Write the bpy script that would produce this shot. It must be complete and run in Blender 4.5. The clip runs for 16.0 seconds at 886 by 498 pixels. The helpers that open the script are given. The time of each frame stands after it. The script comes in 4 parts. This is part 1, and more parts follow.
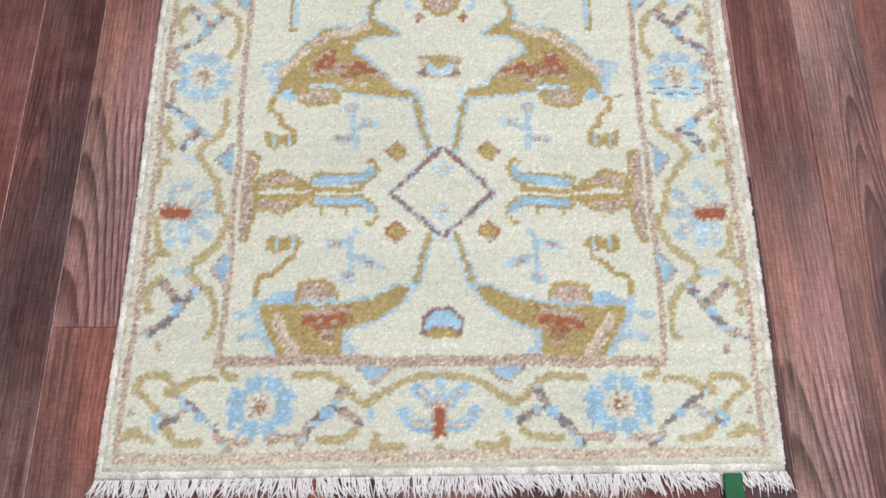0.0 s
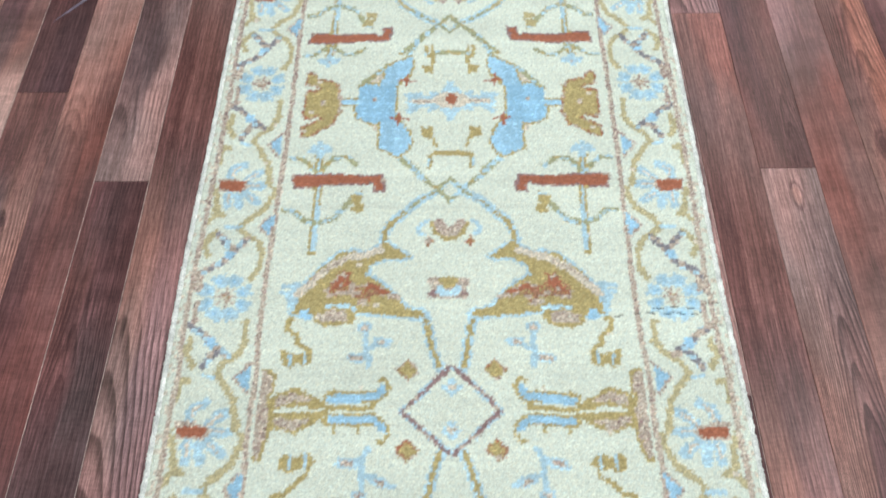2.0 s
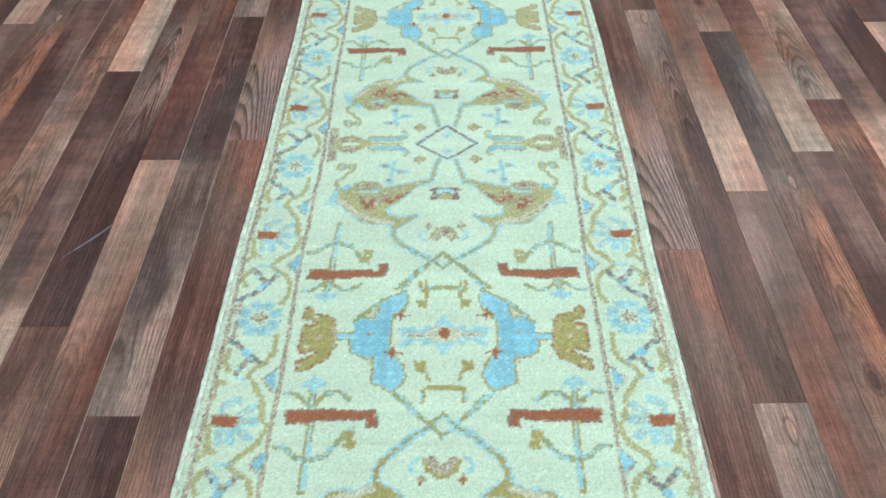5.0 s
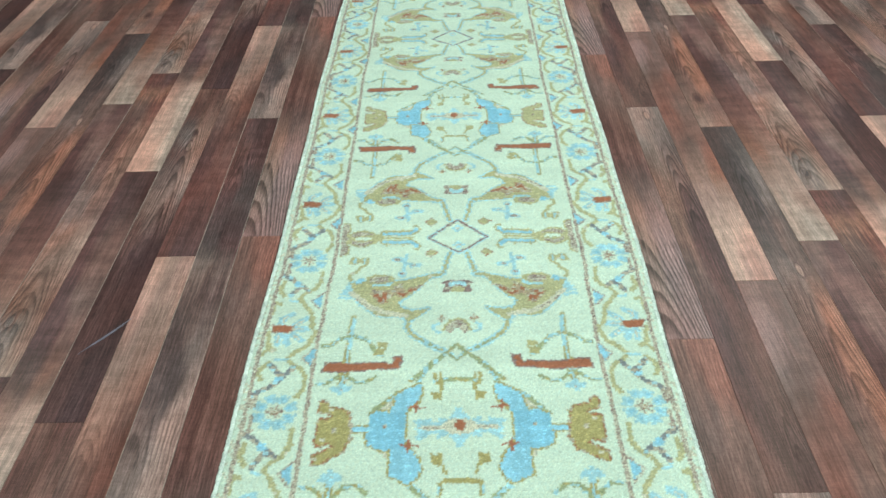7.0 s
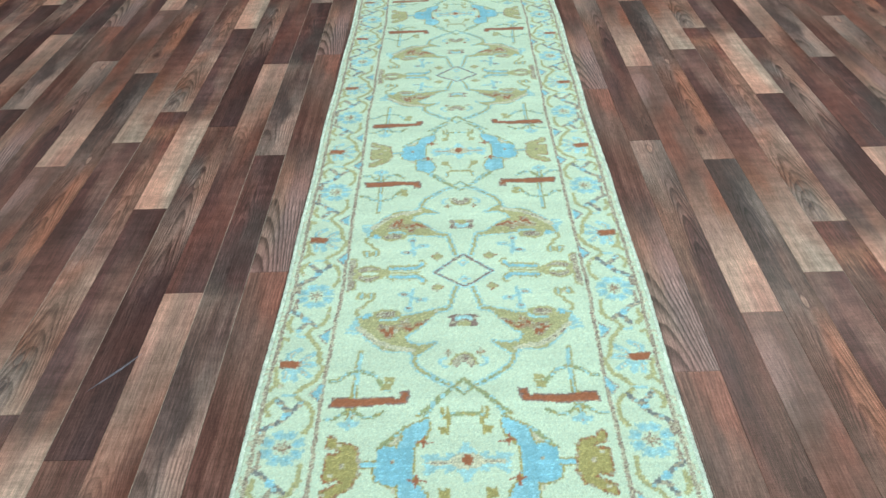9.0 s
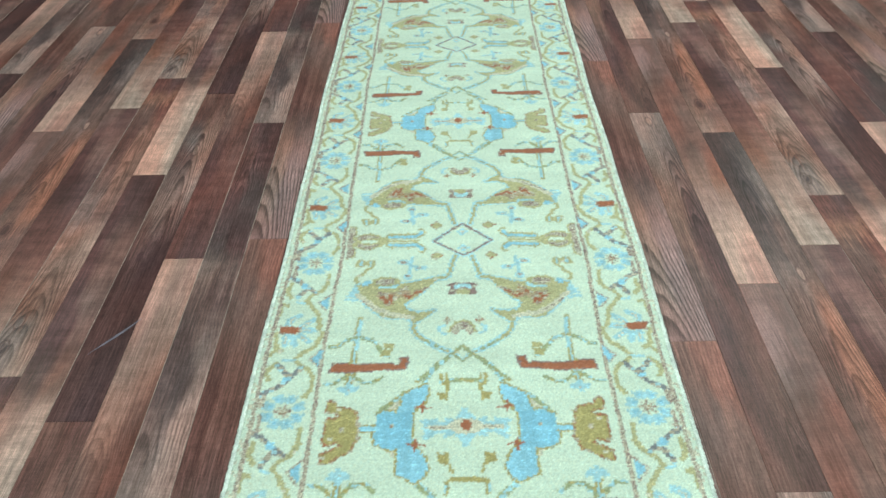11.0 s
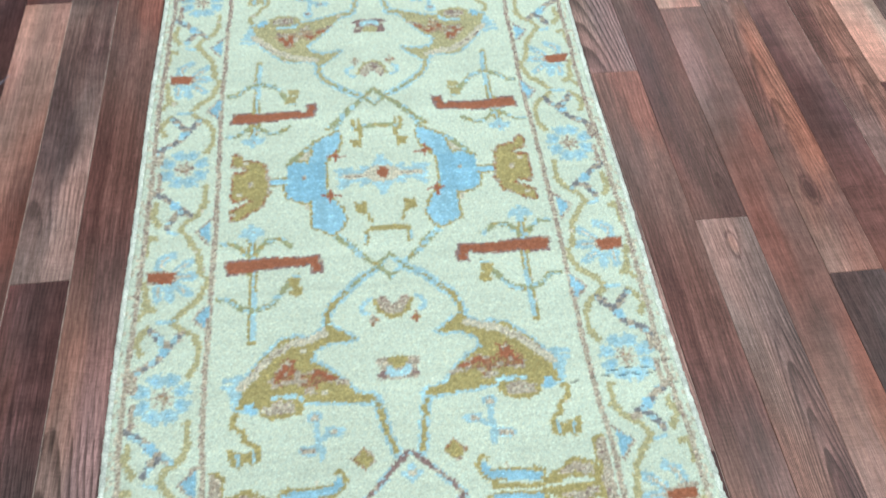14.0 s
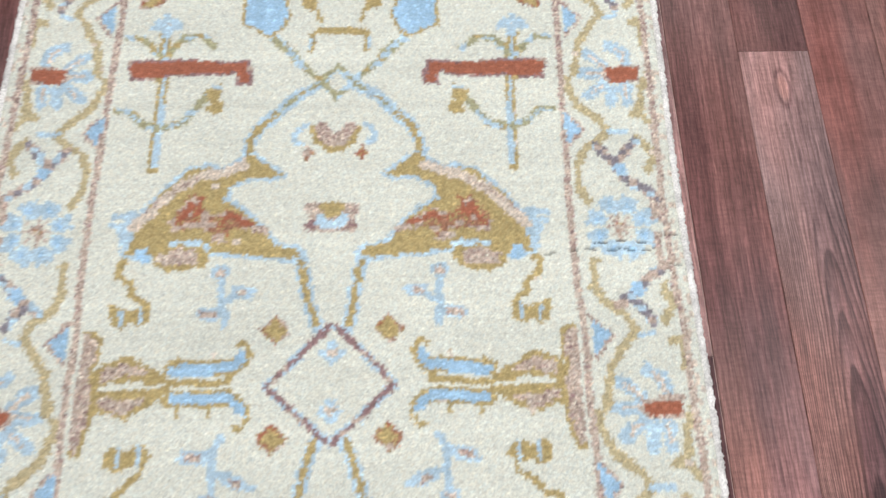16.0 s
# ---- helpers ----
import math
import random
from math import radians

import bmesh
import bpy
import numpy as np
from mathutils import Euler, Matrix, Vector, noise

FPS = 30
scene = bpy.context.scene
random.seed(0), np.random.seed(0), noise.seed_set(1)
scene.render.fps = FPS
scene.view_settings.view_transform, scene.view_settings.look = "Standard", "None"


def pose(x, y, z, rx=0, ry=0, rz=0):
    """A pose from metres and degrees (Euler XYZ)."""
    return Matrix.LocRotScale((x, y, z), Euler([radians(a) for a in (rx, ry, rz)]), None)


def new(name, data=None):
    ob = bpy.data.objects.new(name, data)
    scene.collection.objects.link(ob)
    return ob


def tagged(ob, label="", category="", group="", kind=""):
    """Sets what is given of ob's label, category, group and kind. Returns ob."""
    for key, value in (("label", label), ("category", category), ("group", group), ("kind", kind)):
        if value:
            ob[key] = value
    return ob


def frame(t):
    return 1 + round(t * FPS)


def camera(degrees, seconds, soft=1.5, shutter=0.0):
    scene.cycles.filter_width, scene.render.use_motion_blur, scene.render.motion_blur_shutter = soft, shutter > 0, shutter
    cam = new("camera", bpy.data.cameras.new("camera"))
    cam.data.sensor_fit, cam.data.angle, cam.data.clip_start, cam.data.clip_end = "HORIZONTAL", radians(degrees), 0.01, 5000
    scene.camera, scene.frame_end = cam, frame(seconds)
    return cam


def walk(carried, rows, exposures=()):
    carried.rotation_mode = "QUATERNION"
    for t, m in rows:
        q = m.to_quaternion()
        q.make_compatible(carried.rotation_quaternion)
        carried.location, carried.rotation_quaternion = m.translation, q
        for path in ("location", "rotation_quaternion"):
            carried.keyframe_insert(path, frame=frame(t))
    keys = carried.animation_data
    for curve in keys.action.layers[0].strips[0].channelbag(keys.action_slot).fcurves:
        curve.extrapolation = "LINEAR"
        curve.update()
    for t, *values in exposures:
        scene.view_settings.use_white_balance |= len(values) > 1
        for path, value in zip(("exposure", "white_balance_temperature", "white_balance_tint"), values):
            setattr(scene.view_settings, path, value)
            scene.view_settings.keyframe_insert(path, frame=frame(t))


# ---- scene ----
cam = camera(54.02, 16.0, soft=1.5, shutter=0.4)
# seconds, x, y, z, yaw, pitch, roll
ROWS = [
    (0, 0.0091, 0.0939, 1.0381, 1.35, -68.60, -1.14),
    (0.5, 0.0054, 0.1049, 1.0490, 1.79, -67.52, -2.05),
    (1, 0.0048, 0.1162, 1.0666, 1.81, -64.83, -1.76),
    (1.5, 0.0029, 0.1161, 1.0850, 1.44, -60.89, -1.33),
    (2, 0.0039, 0.1146, 1.1021, 1.51, -56.54, -1.32),
    (2.5, 0.0101, 0.1183, 1.1162, 1.48, -53.74, -1.37),
    (3, 0.0156, 0.1272, 1.1310, 1.58, -51.22, -1.34),
    (3.5, 0.0174, 0.1314, 1.1360, 1.83, -48.73, -1.31),
    (4, 0.0176, 0.1353, 1.1369, 2.14, -46.31, -1.43),
    (4.5, 0.0160, 0.1345, 1.1388, 1.63, -44.57, -1.20),
    (5, 0.0131, 0.1308, 1.1383, 0.92, -42.60, -0.88),
    (5.2, 0.0124, 0.1292, 1.1374, 0.81, -41.62, -0.91),
    (7.5, -0.0067, 0.1069, 1.1507, 1.31, -35.45, -2.06),
    (8, -0.0039, 0.1063, 1.1562, 1.47, -34.79, -2.43),
    (10.3, -0.0121, 0.0930, 1.1533, 1.26, -33.94, -1.81),
    (10.5, -0.0147, 0.0920, 1.1516, 1.12, -34.51, -1.55),
    (11, -0.0183, 0.0878, 1.1501, 0.96, -35.78, -1.41),
    (11.5, -0.0214, 0.0854, 1.1400, 0.85, -37.18, -1.43),
    (12, -0.0247, 0.0894, 1.1315, 0.83, -38.59, -1.46),
    (12.5, -0.0234, 0.0911, 1.1269, 0.87, -40.20, -1.48),
    (13, -0.0231, 0.0986, 1.1139, -0.32, -43.99, -1.01),
    (13.5, -0.0275, 0.1270, 1.1008, -2.65, -48.18, -0.13),
    (14, -0.0320, 0.1553, 1.0873, -7.76, -52.61, 1.76),
    (14.5, -0.0215, 0.1858, 1.0653, -8.10, -56.26, 4.03),
    (15, 0.0173, 0.2322, 1.0352, -8.54, -60.27, 5.25),
    (15.5, 0.0493, 0.2936, 0.9771, -3.70, -65.62, 3.15),
    (16, 0.0899, 0.3528, 0.9001, -4.29, -67.09, 3.43),
]
EXPOSURES = ((0, 0.05, 6500, 11), (1, 0.07, 6400, 9), (1.5, 0.1, 6200, 4), (2, 0.18, 6000, 0), (2.7, 0.12, 5800, -8), (3.5, 0.12, 5650, -16), (4.5, 0.13, 5650, -22), (7.5, 0.14, 5700, -28), (10.5, 0.14, 5700, -28), (12, 0.14, 5650, -26), (13, 0.14, 5600, -24), (13.5, 0.12, 5700, -18), (14, 0.12, 5800, -12), (14.5, 0.13, 5950, -4), (15, 0.16, 6100, 0), (15.5, 0.14, 6200, 7), (16, 0.15, 6300, 12))
walk(cam, [(t, pose(x, y, z, 90 + pitch, 0, yaw) @ pose(0, 0, 0, 0, 0, roll)) for t, x, y, z, yaw, pitch, roll in ROWS], EXPOSURES)

# ---------------------------------------------------------------- light
world = bpy.data.worlds.new("world")
scene.world = world
world.use_nodes = True
world.node_tree.nodes["Background"].inputs[0].default_value = (0.9, 0.95, 1, 1)
world.node_tree.nodes["Background"].inputs[1].default_value = 0.1

ROOM_X, ROOM_Y0, ROOM_Y1, ROOM_H = 4.5, -4.0, 9.0, 2.9
LAMP_WATTS = 29.7
for lx in (-3.8, 0.2, 2.0):
    for ly in (-1.4, 1.5, 4.4):
        lamp = bpy.data.lights.new("ceiling_panel_light", "AREA")
        lamp.shape, lamp.size, lamp.size_y = "RECTANGLE", 0.6, 1.2
        lamp.energy, lamp.color = LAMP_WATTS, (0.985, 1.0, 1.03)
        new("ceiling_panel_light", lamp).matrix_world = pose(lx, ly, ROOM_H - 0.03)


# ---------------------------------------------------------------- material tools
class Nodes:
    def __init__(self, name):
        self.m = bpy.data.materials.new(name)
        self.m.use_nodes = True
        self.t = self.m.node_tree
        self.shader = self.t.nodes["Principled BSDF"]

    def add(self, kind, **values):
        n = self.t.nodes.new(kind)
        for key, v in values.items():
            setattr(n, key, v)
        return n

    def put(self, socket, v):
        if isinstance(v, (int, float, tuple)):
            socket.default_value = v
        else:
            self.t.links.new(v, socket)

    def math(self, op, a, b=0.0, c=0.0):
        n = self.add("ShaderNodeMath", operation=op)
        for s, v in zip(n.inputs, (a, b, c)):
            self.put(s, v)
        return n.outputs[0]

    def vec(self, op, a, b=(0, 0, 0)):
        n = self.add("ShaderNodeVectorMath", operation=op)
        self.put(n.inputs[0], a)
        self.put(n.inputs[1], b)
        return n.outputs[0]

    def noise(self, v, scale, detail=3.0, rough=0.5):
        n = self.add("ShaderNodeTexNoise")
        self.put(n.inputs["Vector"], v)
        n.inputs["Scale"].default_value = scale
        n.inputs["Detail"].default_value = detail
        n.inputs["Roughness"].default_value = rough
        return n.outputs["Fac"]

    def ramp(self, f, lo, hi, a=0.0, b=1.0):
        n = self.add("ShaderNodeMapRange", interpolation_type="SMOOTHSTEP")
        for s, v in zip(n.inputs, (f, lo, hi, a, b)):
            self.put(s, v)
        return n.outputs[0]

    def mix(self, f, a, b, blend="MIX"):
        n = self.add("ShaderNodeMix", data_type="RGBA", blend_type=blend)
        for s, v in zip((n.inputs[0], n.inputs[6], n.inputs[7]), (f, a, b)):
            self.put(s, v)
        return n.outputs[2]

    def bump(self, h, strength, distance):
        n = self.add("ShaderNodeBump")
        n.inputs["Strength"].default_value = strength
        n.inputs["Distance"].default_value = distance
        self.put(n.inputs["Height"], h)
        self.t.links.new(n.outputs[0], self.shader.inputs["Normal"])

    def done(self, base, rough, **extra):
        self.put(self.shader.inputs["Base Color"], base)
        self.put(self.shader.inputs["Roughness"], rough)
        for key, v in extra.items():
            self.put(self.shader.inputs[key.replace("_", " ")], v)
        return self.m


# printed wood tones
INK, DARK, DUSK, SMOKE = (0.077, 0.035, 0.037), (0.108, 0.050, 0.049), (0.141, 0.065, 0.065), (0.122, 0.072, 0.071)
BROWN, DRED, UMBER, ROSE = (0.164, 0.074, 0.067), (0.154, 0.061, 0.055), (0.192, 0.094, 0.081), (0.283, 0.127, 0.108)
REDD, RUSSET, TAUPE, STONE = (0.221, 0.090, 0.074), (0.297, 0.123, 0.091), (0.209, 0.111, 0.101), (0.221, 0.137, 0.129)
TAN, FAWN, LILAC, ASH = (0.314, 0.152, 0.124), (0.385, 0.206, 0.173), (0.330, 0.187, 0.183), (0.342, 0.206, 0.186)
PINK, PALE, BONE = (0.485, 0.251, 0.217), (0.551, 0.297, 0.246), (0.485, 0.297, 0.252)
PLANK_W, PLANK_L = 0.0894, 1.3386


class Strip:
    """One strip of the printed floor pattern: its tones from the near end to the far one, and its figure."""

    def __init__(self, tones, arches=(), knots=(), curl=0.5, pins=0.3, fade=0.10, grain=1.0):
        self.tones, self.arches, self.knots, self.curl, self.pins, self.fade, self.grain = tones, arches, knots, curl, pins, fade, grain


# tones: metres from the near end, then the tone of the left and of the right half
# arches: axis x, from s, to s, steepness, lines a metre, strength; knots: x, s, half width, half length, tone
STRIPS = [
    Strip([(0, UMBER, BROWN), (0.2, BROWN, UMBER), (0.4, DUSK, BROWN), (0.6, TAUPE, DUSK), (0.78, TAN, DUSK), (0.95, TAN, TAUPE), (1.15, ASH, STONE), (1.33, ASH, ASH)],
          [(0.016, 0.70, 1.22, 420, 12, 0.55), (0.022, 0.03, 0.26, 700, 14, 0.40)], [(0.019, 0.86, 0.011, 0.050, DARK), (0.004, 1.285, 0.008, 0.026, FAWN)], 0.4, 0.45),
    # the lilac stop at 1.16 holds floor glare over a taupe print
    Strip([(0, PALE, PINK), (0.2, PALE, PALE), (0.30, PINK, FAWN), (0.42, TAN, RUSSET), (0.58, UMBER, REDD), (0.78, REDD, UMBER), (0.98, UMBER, REDD), (1.06, TAUPE, TAUPE), (1.16, LILAC, TAUPE), (1.33, TAUPE, TAUPE)],
          [(-0.02, 0.10, 0.55, 260, 9, 0.18)], [], 0.7, 0.25, grain=0.75),
    Strip([(0, FAWN, TAN), (0.12, TAN, TAUPE), (0.25, UMBER, RUSSET), (0.42, REDD, RUSSET), (0.58, UMBER, RUSSET), (0.70, STONE, UMBER), (0.86, SMOKE, TAUPE), (1.1, SMOKE, STONE), (1.33, SMOKE, SMOKE)],
          [(0.008, 0.28, 0.72, 260, 12, 0.5), (-0.006, 0.85, 1.25, 380, 11, 0.45)], [(0.012, 0.70, 0.007, 0.026, FAWN), (-0.01, 0.17, 0.012, 0.03, DARK)], 0.7, 0.3),
    Strip([(0, BONE, BONE), (0.13, BONE, FAWN), (0.24, FAWN, FAWN), (0.42, RUSSET, TAN), (0.62, BROWN, BROWN), (0.9, DARK, DUSK), (1.1, DUSK, TAUPE), (1.33, TAUPE, DUSK)], [], [], 1.2, 0.15, grain=0.75),
    Strip([(0, ASH, BONE), (0.13, ASH, FAWN), (0.20, RUSSET, TAN), (0.34, FAWN, FAWN), (0.47, TAN, FAWN), (0.55, STONE, TAUPE), (0.75, TAUPE, TAN), (0.98, BROWN, TAN), (1.12, UMBER, DRED), (1.20, RUSSET, RUSSET), (1.26, DRED, DRED), (1.33, DRED, DARK)],
          [(-0.012, 0.0, 0.46, 150, 14, 0.45), (0.01, 0.6, 1.1, 600, 9, 0.40)], [(-0.024, 0.08, 0.010, 0.024, SMOKE), (-0.022, 0.16, 0.008, 0.02, STONE)], 1.0, 0.3),
    Strip([(0, PALE, BONE), (0.34, PALE, BONE), (0.48, FAWN, PALE), (0.56, TAUPE, TAN), (0.68, DUSK, TAUPE), (1.0, DUSK, TAUPE), (1.18, DUSK, DARK), (1.33, DARK, DARK)], [], [], 1.3, 0.15, grain=0.75),
    Strip([(0, DARK, INK), (0.3, DARK, DARK), (0.48, DARK, INK), (0.58, BROWN, DARK), (0.70, ASH, TAUPE), (0.82, STONE, ASH), (0.96, BROWN, TAN), (1.05, STONE, TAN), (1.18, BROWN, UMBER), (1.33, UMBER, BROWN)],
          [(0.004, 0.55, 1.2, 300, 10, 0.52)], [(0.004, 0.99, 0.008, 0.030, FAWN), (0.006, 1.06, 0.007, 0.018, DARK), (-0.012, 0.50, 0.010, 0.03, INK)], 0.6, 0.35),
    Strip([(0, DRED, DUSK), (0.25, DRED, DRED), (0.42, DUSK, BROWN), (0.58, BROWN, BROWN), (0.72, UMBER, REDD), (0.84, TAN, UMBER), (0.96, FAWN, TAN), (1.16, PINK, FAWN), (1.33, PALE, PINK)],
          [(-0.026, 0.72, 0.95, 120, 24, 0.30)], [], 0.8, 0.3, grain=0.8),
    Strip([(0, ASH, ASH), (0.13, STONE, ASH), (0.26, SMOKE, ASH), (0.42, SMOKE, STONE), (0.56, STONE, SMOKE), (0.64, ASH, STONE), (0.72, SMOKE, DUSK), (0.95, DUSK, SMOKE), (1.15, BROWN, DUSK), (1.33, DUSK, DARK)],
          [(-0.030, 0.05, 0.30, 160, 8, 0.45), (-0.012, 0.92, 1.25, 420, 9, 0.40)], [(-0.020, 1.08, 0.012, 0.04, DARK)], 0.8, 0.4),
    Strip([(0, LILAC, LILAC), (0.15, ASH, LILAC), (0.34, FAWN, LILAC), (0.5, TAN, TAUPE), (0.64, BROWN, BROWN), (0.85, BROWN, UMBER), (1.0, UMBER, UMBER), (1.12, TAUPE, UMBER), (1.22, UMBER, REDD), (1.33, ROSE, ROSE)],
          [(-0.040, -0.05, 0.42, 95, 11, 0.62)], [], 0.35, 0.4),
]


def strip_material(index):
    """Walnut-look print: broad tones along the strip, cathedral arches, knots, pin stripes, curl and fine fibre."""
    strip = STRIPS[index]
    n = Nodes("printed_walnut")
    coord = n.add("ShaderNodeAttribute", attribute_name="print").outputs["Vector"]
    v = n.vec("ADD", coord, (index * 0.731, index * 5.17, index * 1.9))
    axes = n.add("ShaderNodeSeparateXYZ")
    n.put(axes.inputs[0], coord)
    x, y = axes.outputs[0], axes.outputs[1]
    broad = n.noise(n.vec("MULTIPLY", v, (14, 3.0, 1)), 1.0, 3.0)
    cloud = n.noise(n.vec("MULTIPLY", v, (34, 7.0, 1)), 1.0, 3.0)
    wander = n.noise(n.vec("MULTIPLY", v, (6, 2.4, 1)), 1.0, 1.5, 0.4)
    streak = n.noise(n.vec("MULTIPLY", v, (150, 2.4, 1)), 1.0, 4.0, 0.6)
    fibre = n.noise(n.vec("MULTIPLY", v, (640, 34, 1)), 1.0, 3.0, 0.7)
    saw = n.noise(n.vec("MULTIPLY", v, (70, 330, 1)), 1.0, 3.0, 0.6)
    curl = n.noise(n.vec("MULTIPLY", v, (9, 30, 1)), 1.0, 2.5)

    def centred(value, amount):
        return n.math("MULTIPLY", n.math("SUBTRACT", value, 0.5), amount)

    # tones along the strip, with tongues that run into each other
    reach = n.math("ADD", y, n.math("ADD", centred(streak, strip.fade * 1.6), centred(cloud, strip.fade)))
    place = n.math("DIVIDE", reach, PLANK_L)
    halves = []
    for side in (1, 2):
        ramp = n.add("ShaderNodeValToRGB")
        elements = ramp.color_ramp.elements
        while len(elements) < len(strip.tones):
            elements.new(0.5)
        for e, stop in zip(elements, strip.tones):
            e.position, e.color = stop[0] / PLANK_L, (*stop[side], 1)
        n.put(ramp.inputs[0], place)
        halves.append(ramp.outputs[0])
    across = n.math("ADD", x, n.math("ADD", centred(wander, 0.09), centred(cloud, 0.03)))
    tone = n.mix(n.ramp(across, -0.011, 0.011), halves[0], halves[1])
    for kx, ky, rx, ry, knot_tone in strip.knots:
        dx = n.math("DIVIDE", n.math("SUBTRACT", n.math("ADD", x, centred(broad, 0.012)), kx), rx)
        dy = n.math("DIVIDE", n.math("SUBTRACT", n.math("ADD", y, centred(cloud, 0.02)), ky), ry)
        d = n.math("SQRT", n.math("ADD", n.math("MULTIPLY", dx, dx), n.math("MULTIPLY", dy, dy)))
        rim = n.math("MULTIPLY", n.ramp(d, 0.75, 1.0), n.ramp(d, 1.0, 1.45, 1.0, 0.0))
        tone = n.mix(n.math("MULTIPLY", rim, 0.6), tone, (*DARK, 1))
        tone = n.mix(n.ramp(d, 0.55, 0.95, 0.85, 0.0), tone, (*knot_tone, 1))
    hue = n.ramp(n.noise(n.vec("MULTIPLY", v, (9, 2.2, 1)), 1.3, 2.0), 0.36, 0.64)
    tone = n.mix(1.0, tone, n.mix(hue, (0.95, 1.02, 1.03, 1), (1.07, 0.98, 0.95, 1)), "MULTIPLY")

    g = strip.grain
    level = n.ramp(broad, 0.30, 0.72, 1 - 0.22 * g, 1 + 0.26 * g)
    level = n.math("MULTIPLY", level, n.ramp(cloud, 0.25, 0.75, 1 - 0.14 * g, 1 + 0.16 * g))
    level = n.math("MULTIPLY", level, n.ramp(streak, 0.3, 0.72, 1 - 0.22 * g, 1 + 0.24 * g))
    level = n.math("MULTIPLY", level, n.ramp(fibre, 0.3, 0.7, 1 - 0.34 * g, 1 + 0.30 * g))
    level = n.math("MULTIPLY", level, n.ramp(saw, 0.3, 0.7, 0.88, 1.12))
    level = n.math("MULTIPLY", level, n.ramp(curl, 0.3, 0.7, 1 - 0.13 * strip.curl, 1 + 0.13 * strip.curl))

    def lines(phase):
        f = n.math("FRACT", phase)
        return n.math("MULTIPLY", n.ramp(f, 0.25, 0.86), n.ramp(f, 0.88, 1.0, 1.0, 0.0))

    # straight pin stripes that come and go
    pin = lines(n.math("MULTIPLY", n.math("ADD", x, n.math("ADD", centred(wander, 0.05), centred(broad, 0.012))), 150.0))
    pin = n.math("MULTIPLY", pin, n.ramp(wander, 0.35, 0.6, 0.35, 1.0))
    level = n.math("MULTIPLY", level, n.math("SUBTRACT", 1.0, n.math("MULTIPLY", pin, 0.55 * strip.pins)))
    # cathedral arches
    for ax, lo, hi, steep, count, strength in strip.arches:
        off = n.math("ADD", n.math("SUBTRACT", x, ax), centred(broad, 0.022))
        rise = n.math("ADD", y, n.math("MULTIPLY", n.math("MULTIPLY", off, off), float(steep)))
        rise = n.math("ADD", rise, n.math("ADD", centred(wander, 0.40), centred(cloud, 0.05)))
        inside = n.math("MULTIPLY", n.ramp(reach, lo, lo + 0.07), n.ramp(reach, hi - 0.16, hi, 1.0, 0.0))
        arch = n.math("MULTIPLY", lines(n.math("MULTIPLY", rise, float(count))), inside)
        level = n.math("MULTIPLY", level, n.math("SUBTRACT", 1.0, n.math("MULTIPLY", arch, strength)))
        level = n.math("MULTIPLY", level, n.math("ADD", 1.0, n.math("MULTIPLY", inside, strength * 0.26)))
    chance = n.add("ShaderNodeObjectInfo").outputs["Random"]
    level = n.math("MULTIPLY", level, n.ramp(chance, 0.0, 1.0, 0.96, 1.04))
    grey = n.add("ShaderNodeCombineColor")
    for s in grey.inputs:
        n.put(s, level)
    base = n.mix(1.0, tone, grey.outputs[0], "MULTIPLY")
    n.bump(n.math("ADD", streak, n.math("MULTIPLY", fibre, 0.6)), 0.12, 0.0006)
    return n.done(base, n.ramp(streak, 0.3, 0.7, 0.33, 0.45), Specular_IOR_Level=0.17)


def wool_material():
    """Hand-knotted wool: the woven colours come with the knots; fine yarn noise and painted silky glints on top."""
    n = Nodes("knotted_wool")
    woven = n.add("ShaderNodeAttribute", attribute_name="yarn").outputs["Color"]
    coord = n.add("ShaderNodeTexCoord").outputs["Object"]
    yarn = n.noise(n.vec("MULTIPLY", coord, (1, 0.8, 1)), 620.0, 2.0, 0.7)
    tuft = n.noise(n.vec("MULTIPLY", coord, (0.6, 1.3, 1)), 260.0, 2.0)
    wash = n.noise(n.vec("MULTIPLY", coord, (1, 2.5, 1)), 5.0, 3.0)
    level = n.math("MULTIPLY", n.ramp(yarn, 0.28, 0.72, 0.84, 1.11), n.ramp(tuft, 0.3, 0.7, 0.95, 1.04))
    level = n.math("MULTIPLY", level, n.ramp(wash, 0.3, 0.7, 0.95, 1.04))
    grey = n.add("ShaderNodeCombineColor")
    for s in grey.inputs:
        n.put(s, level)
    base = n.mix(1.0, woven, grey.outputs[0], "MULTIPLY")
    n.bump(n.math("ADD", yarn, tuft), 0.55, 0.0014)
    return n.done(base, 0.85, Sheen_Weight=0.12, Sheen_Roughness=0.5, Specular_IOR_Level=0.25)


def plain_material(name, rgb, rough, grain=40.0, amount=0.12, bump=0.1, distance=0.002):
    n = Nodes(name)
    coord = n.add("ShaderNodeTexCoord").outputs["Object"]
    f = n.noise(coord, grain, 4.0)
    g = n.noise(coord, grain / 9, 2.0)
    f2 = n.math("MULTIPLY", n.ramp(f, 0.3, 0.7, 1 - amount, 1 + amount), n.ramp(g, 0.3, 0.7, 1 - amount, 1 + amount))
    grey = n.add("ShaderNodeCombineColor")
    for s in grey.inputs:
        n.put(s, f2)
    n.bump(f, bump, distance)
    return n.done(n.mix(1.0, (*rgb, 1), grey.outputs[0], "MULTIPLY"), rough)


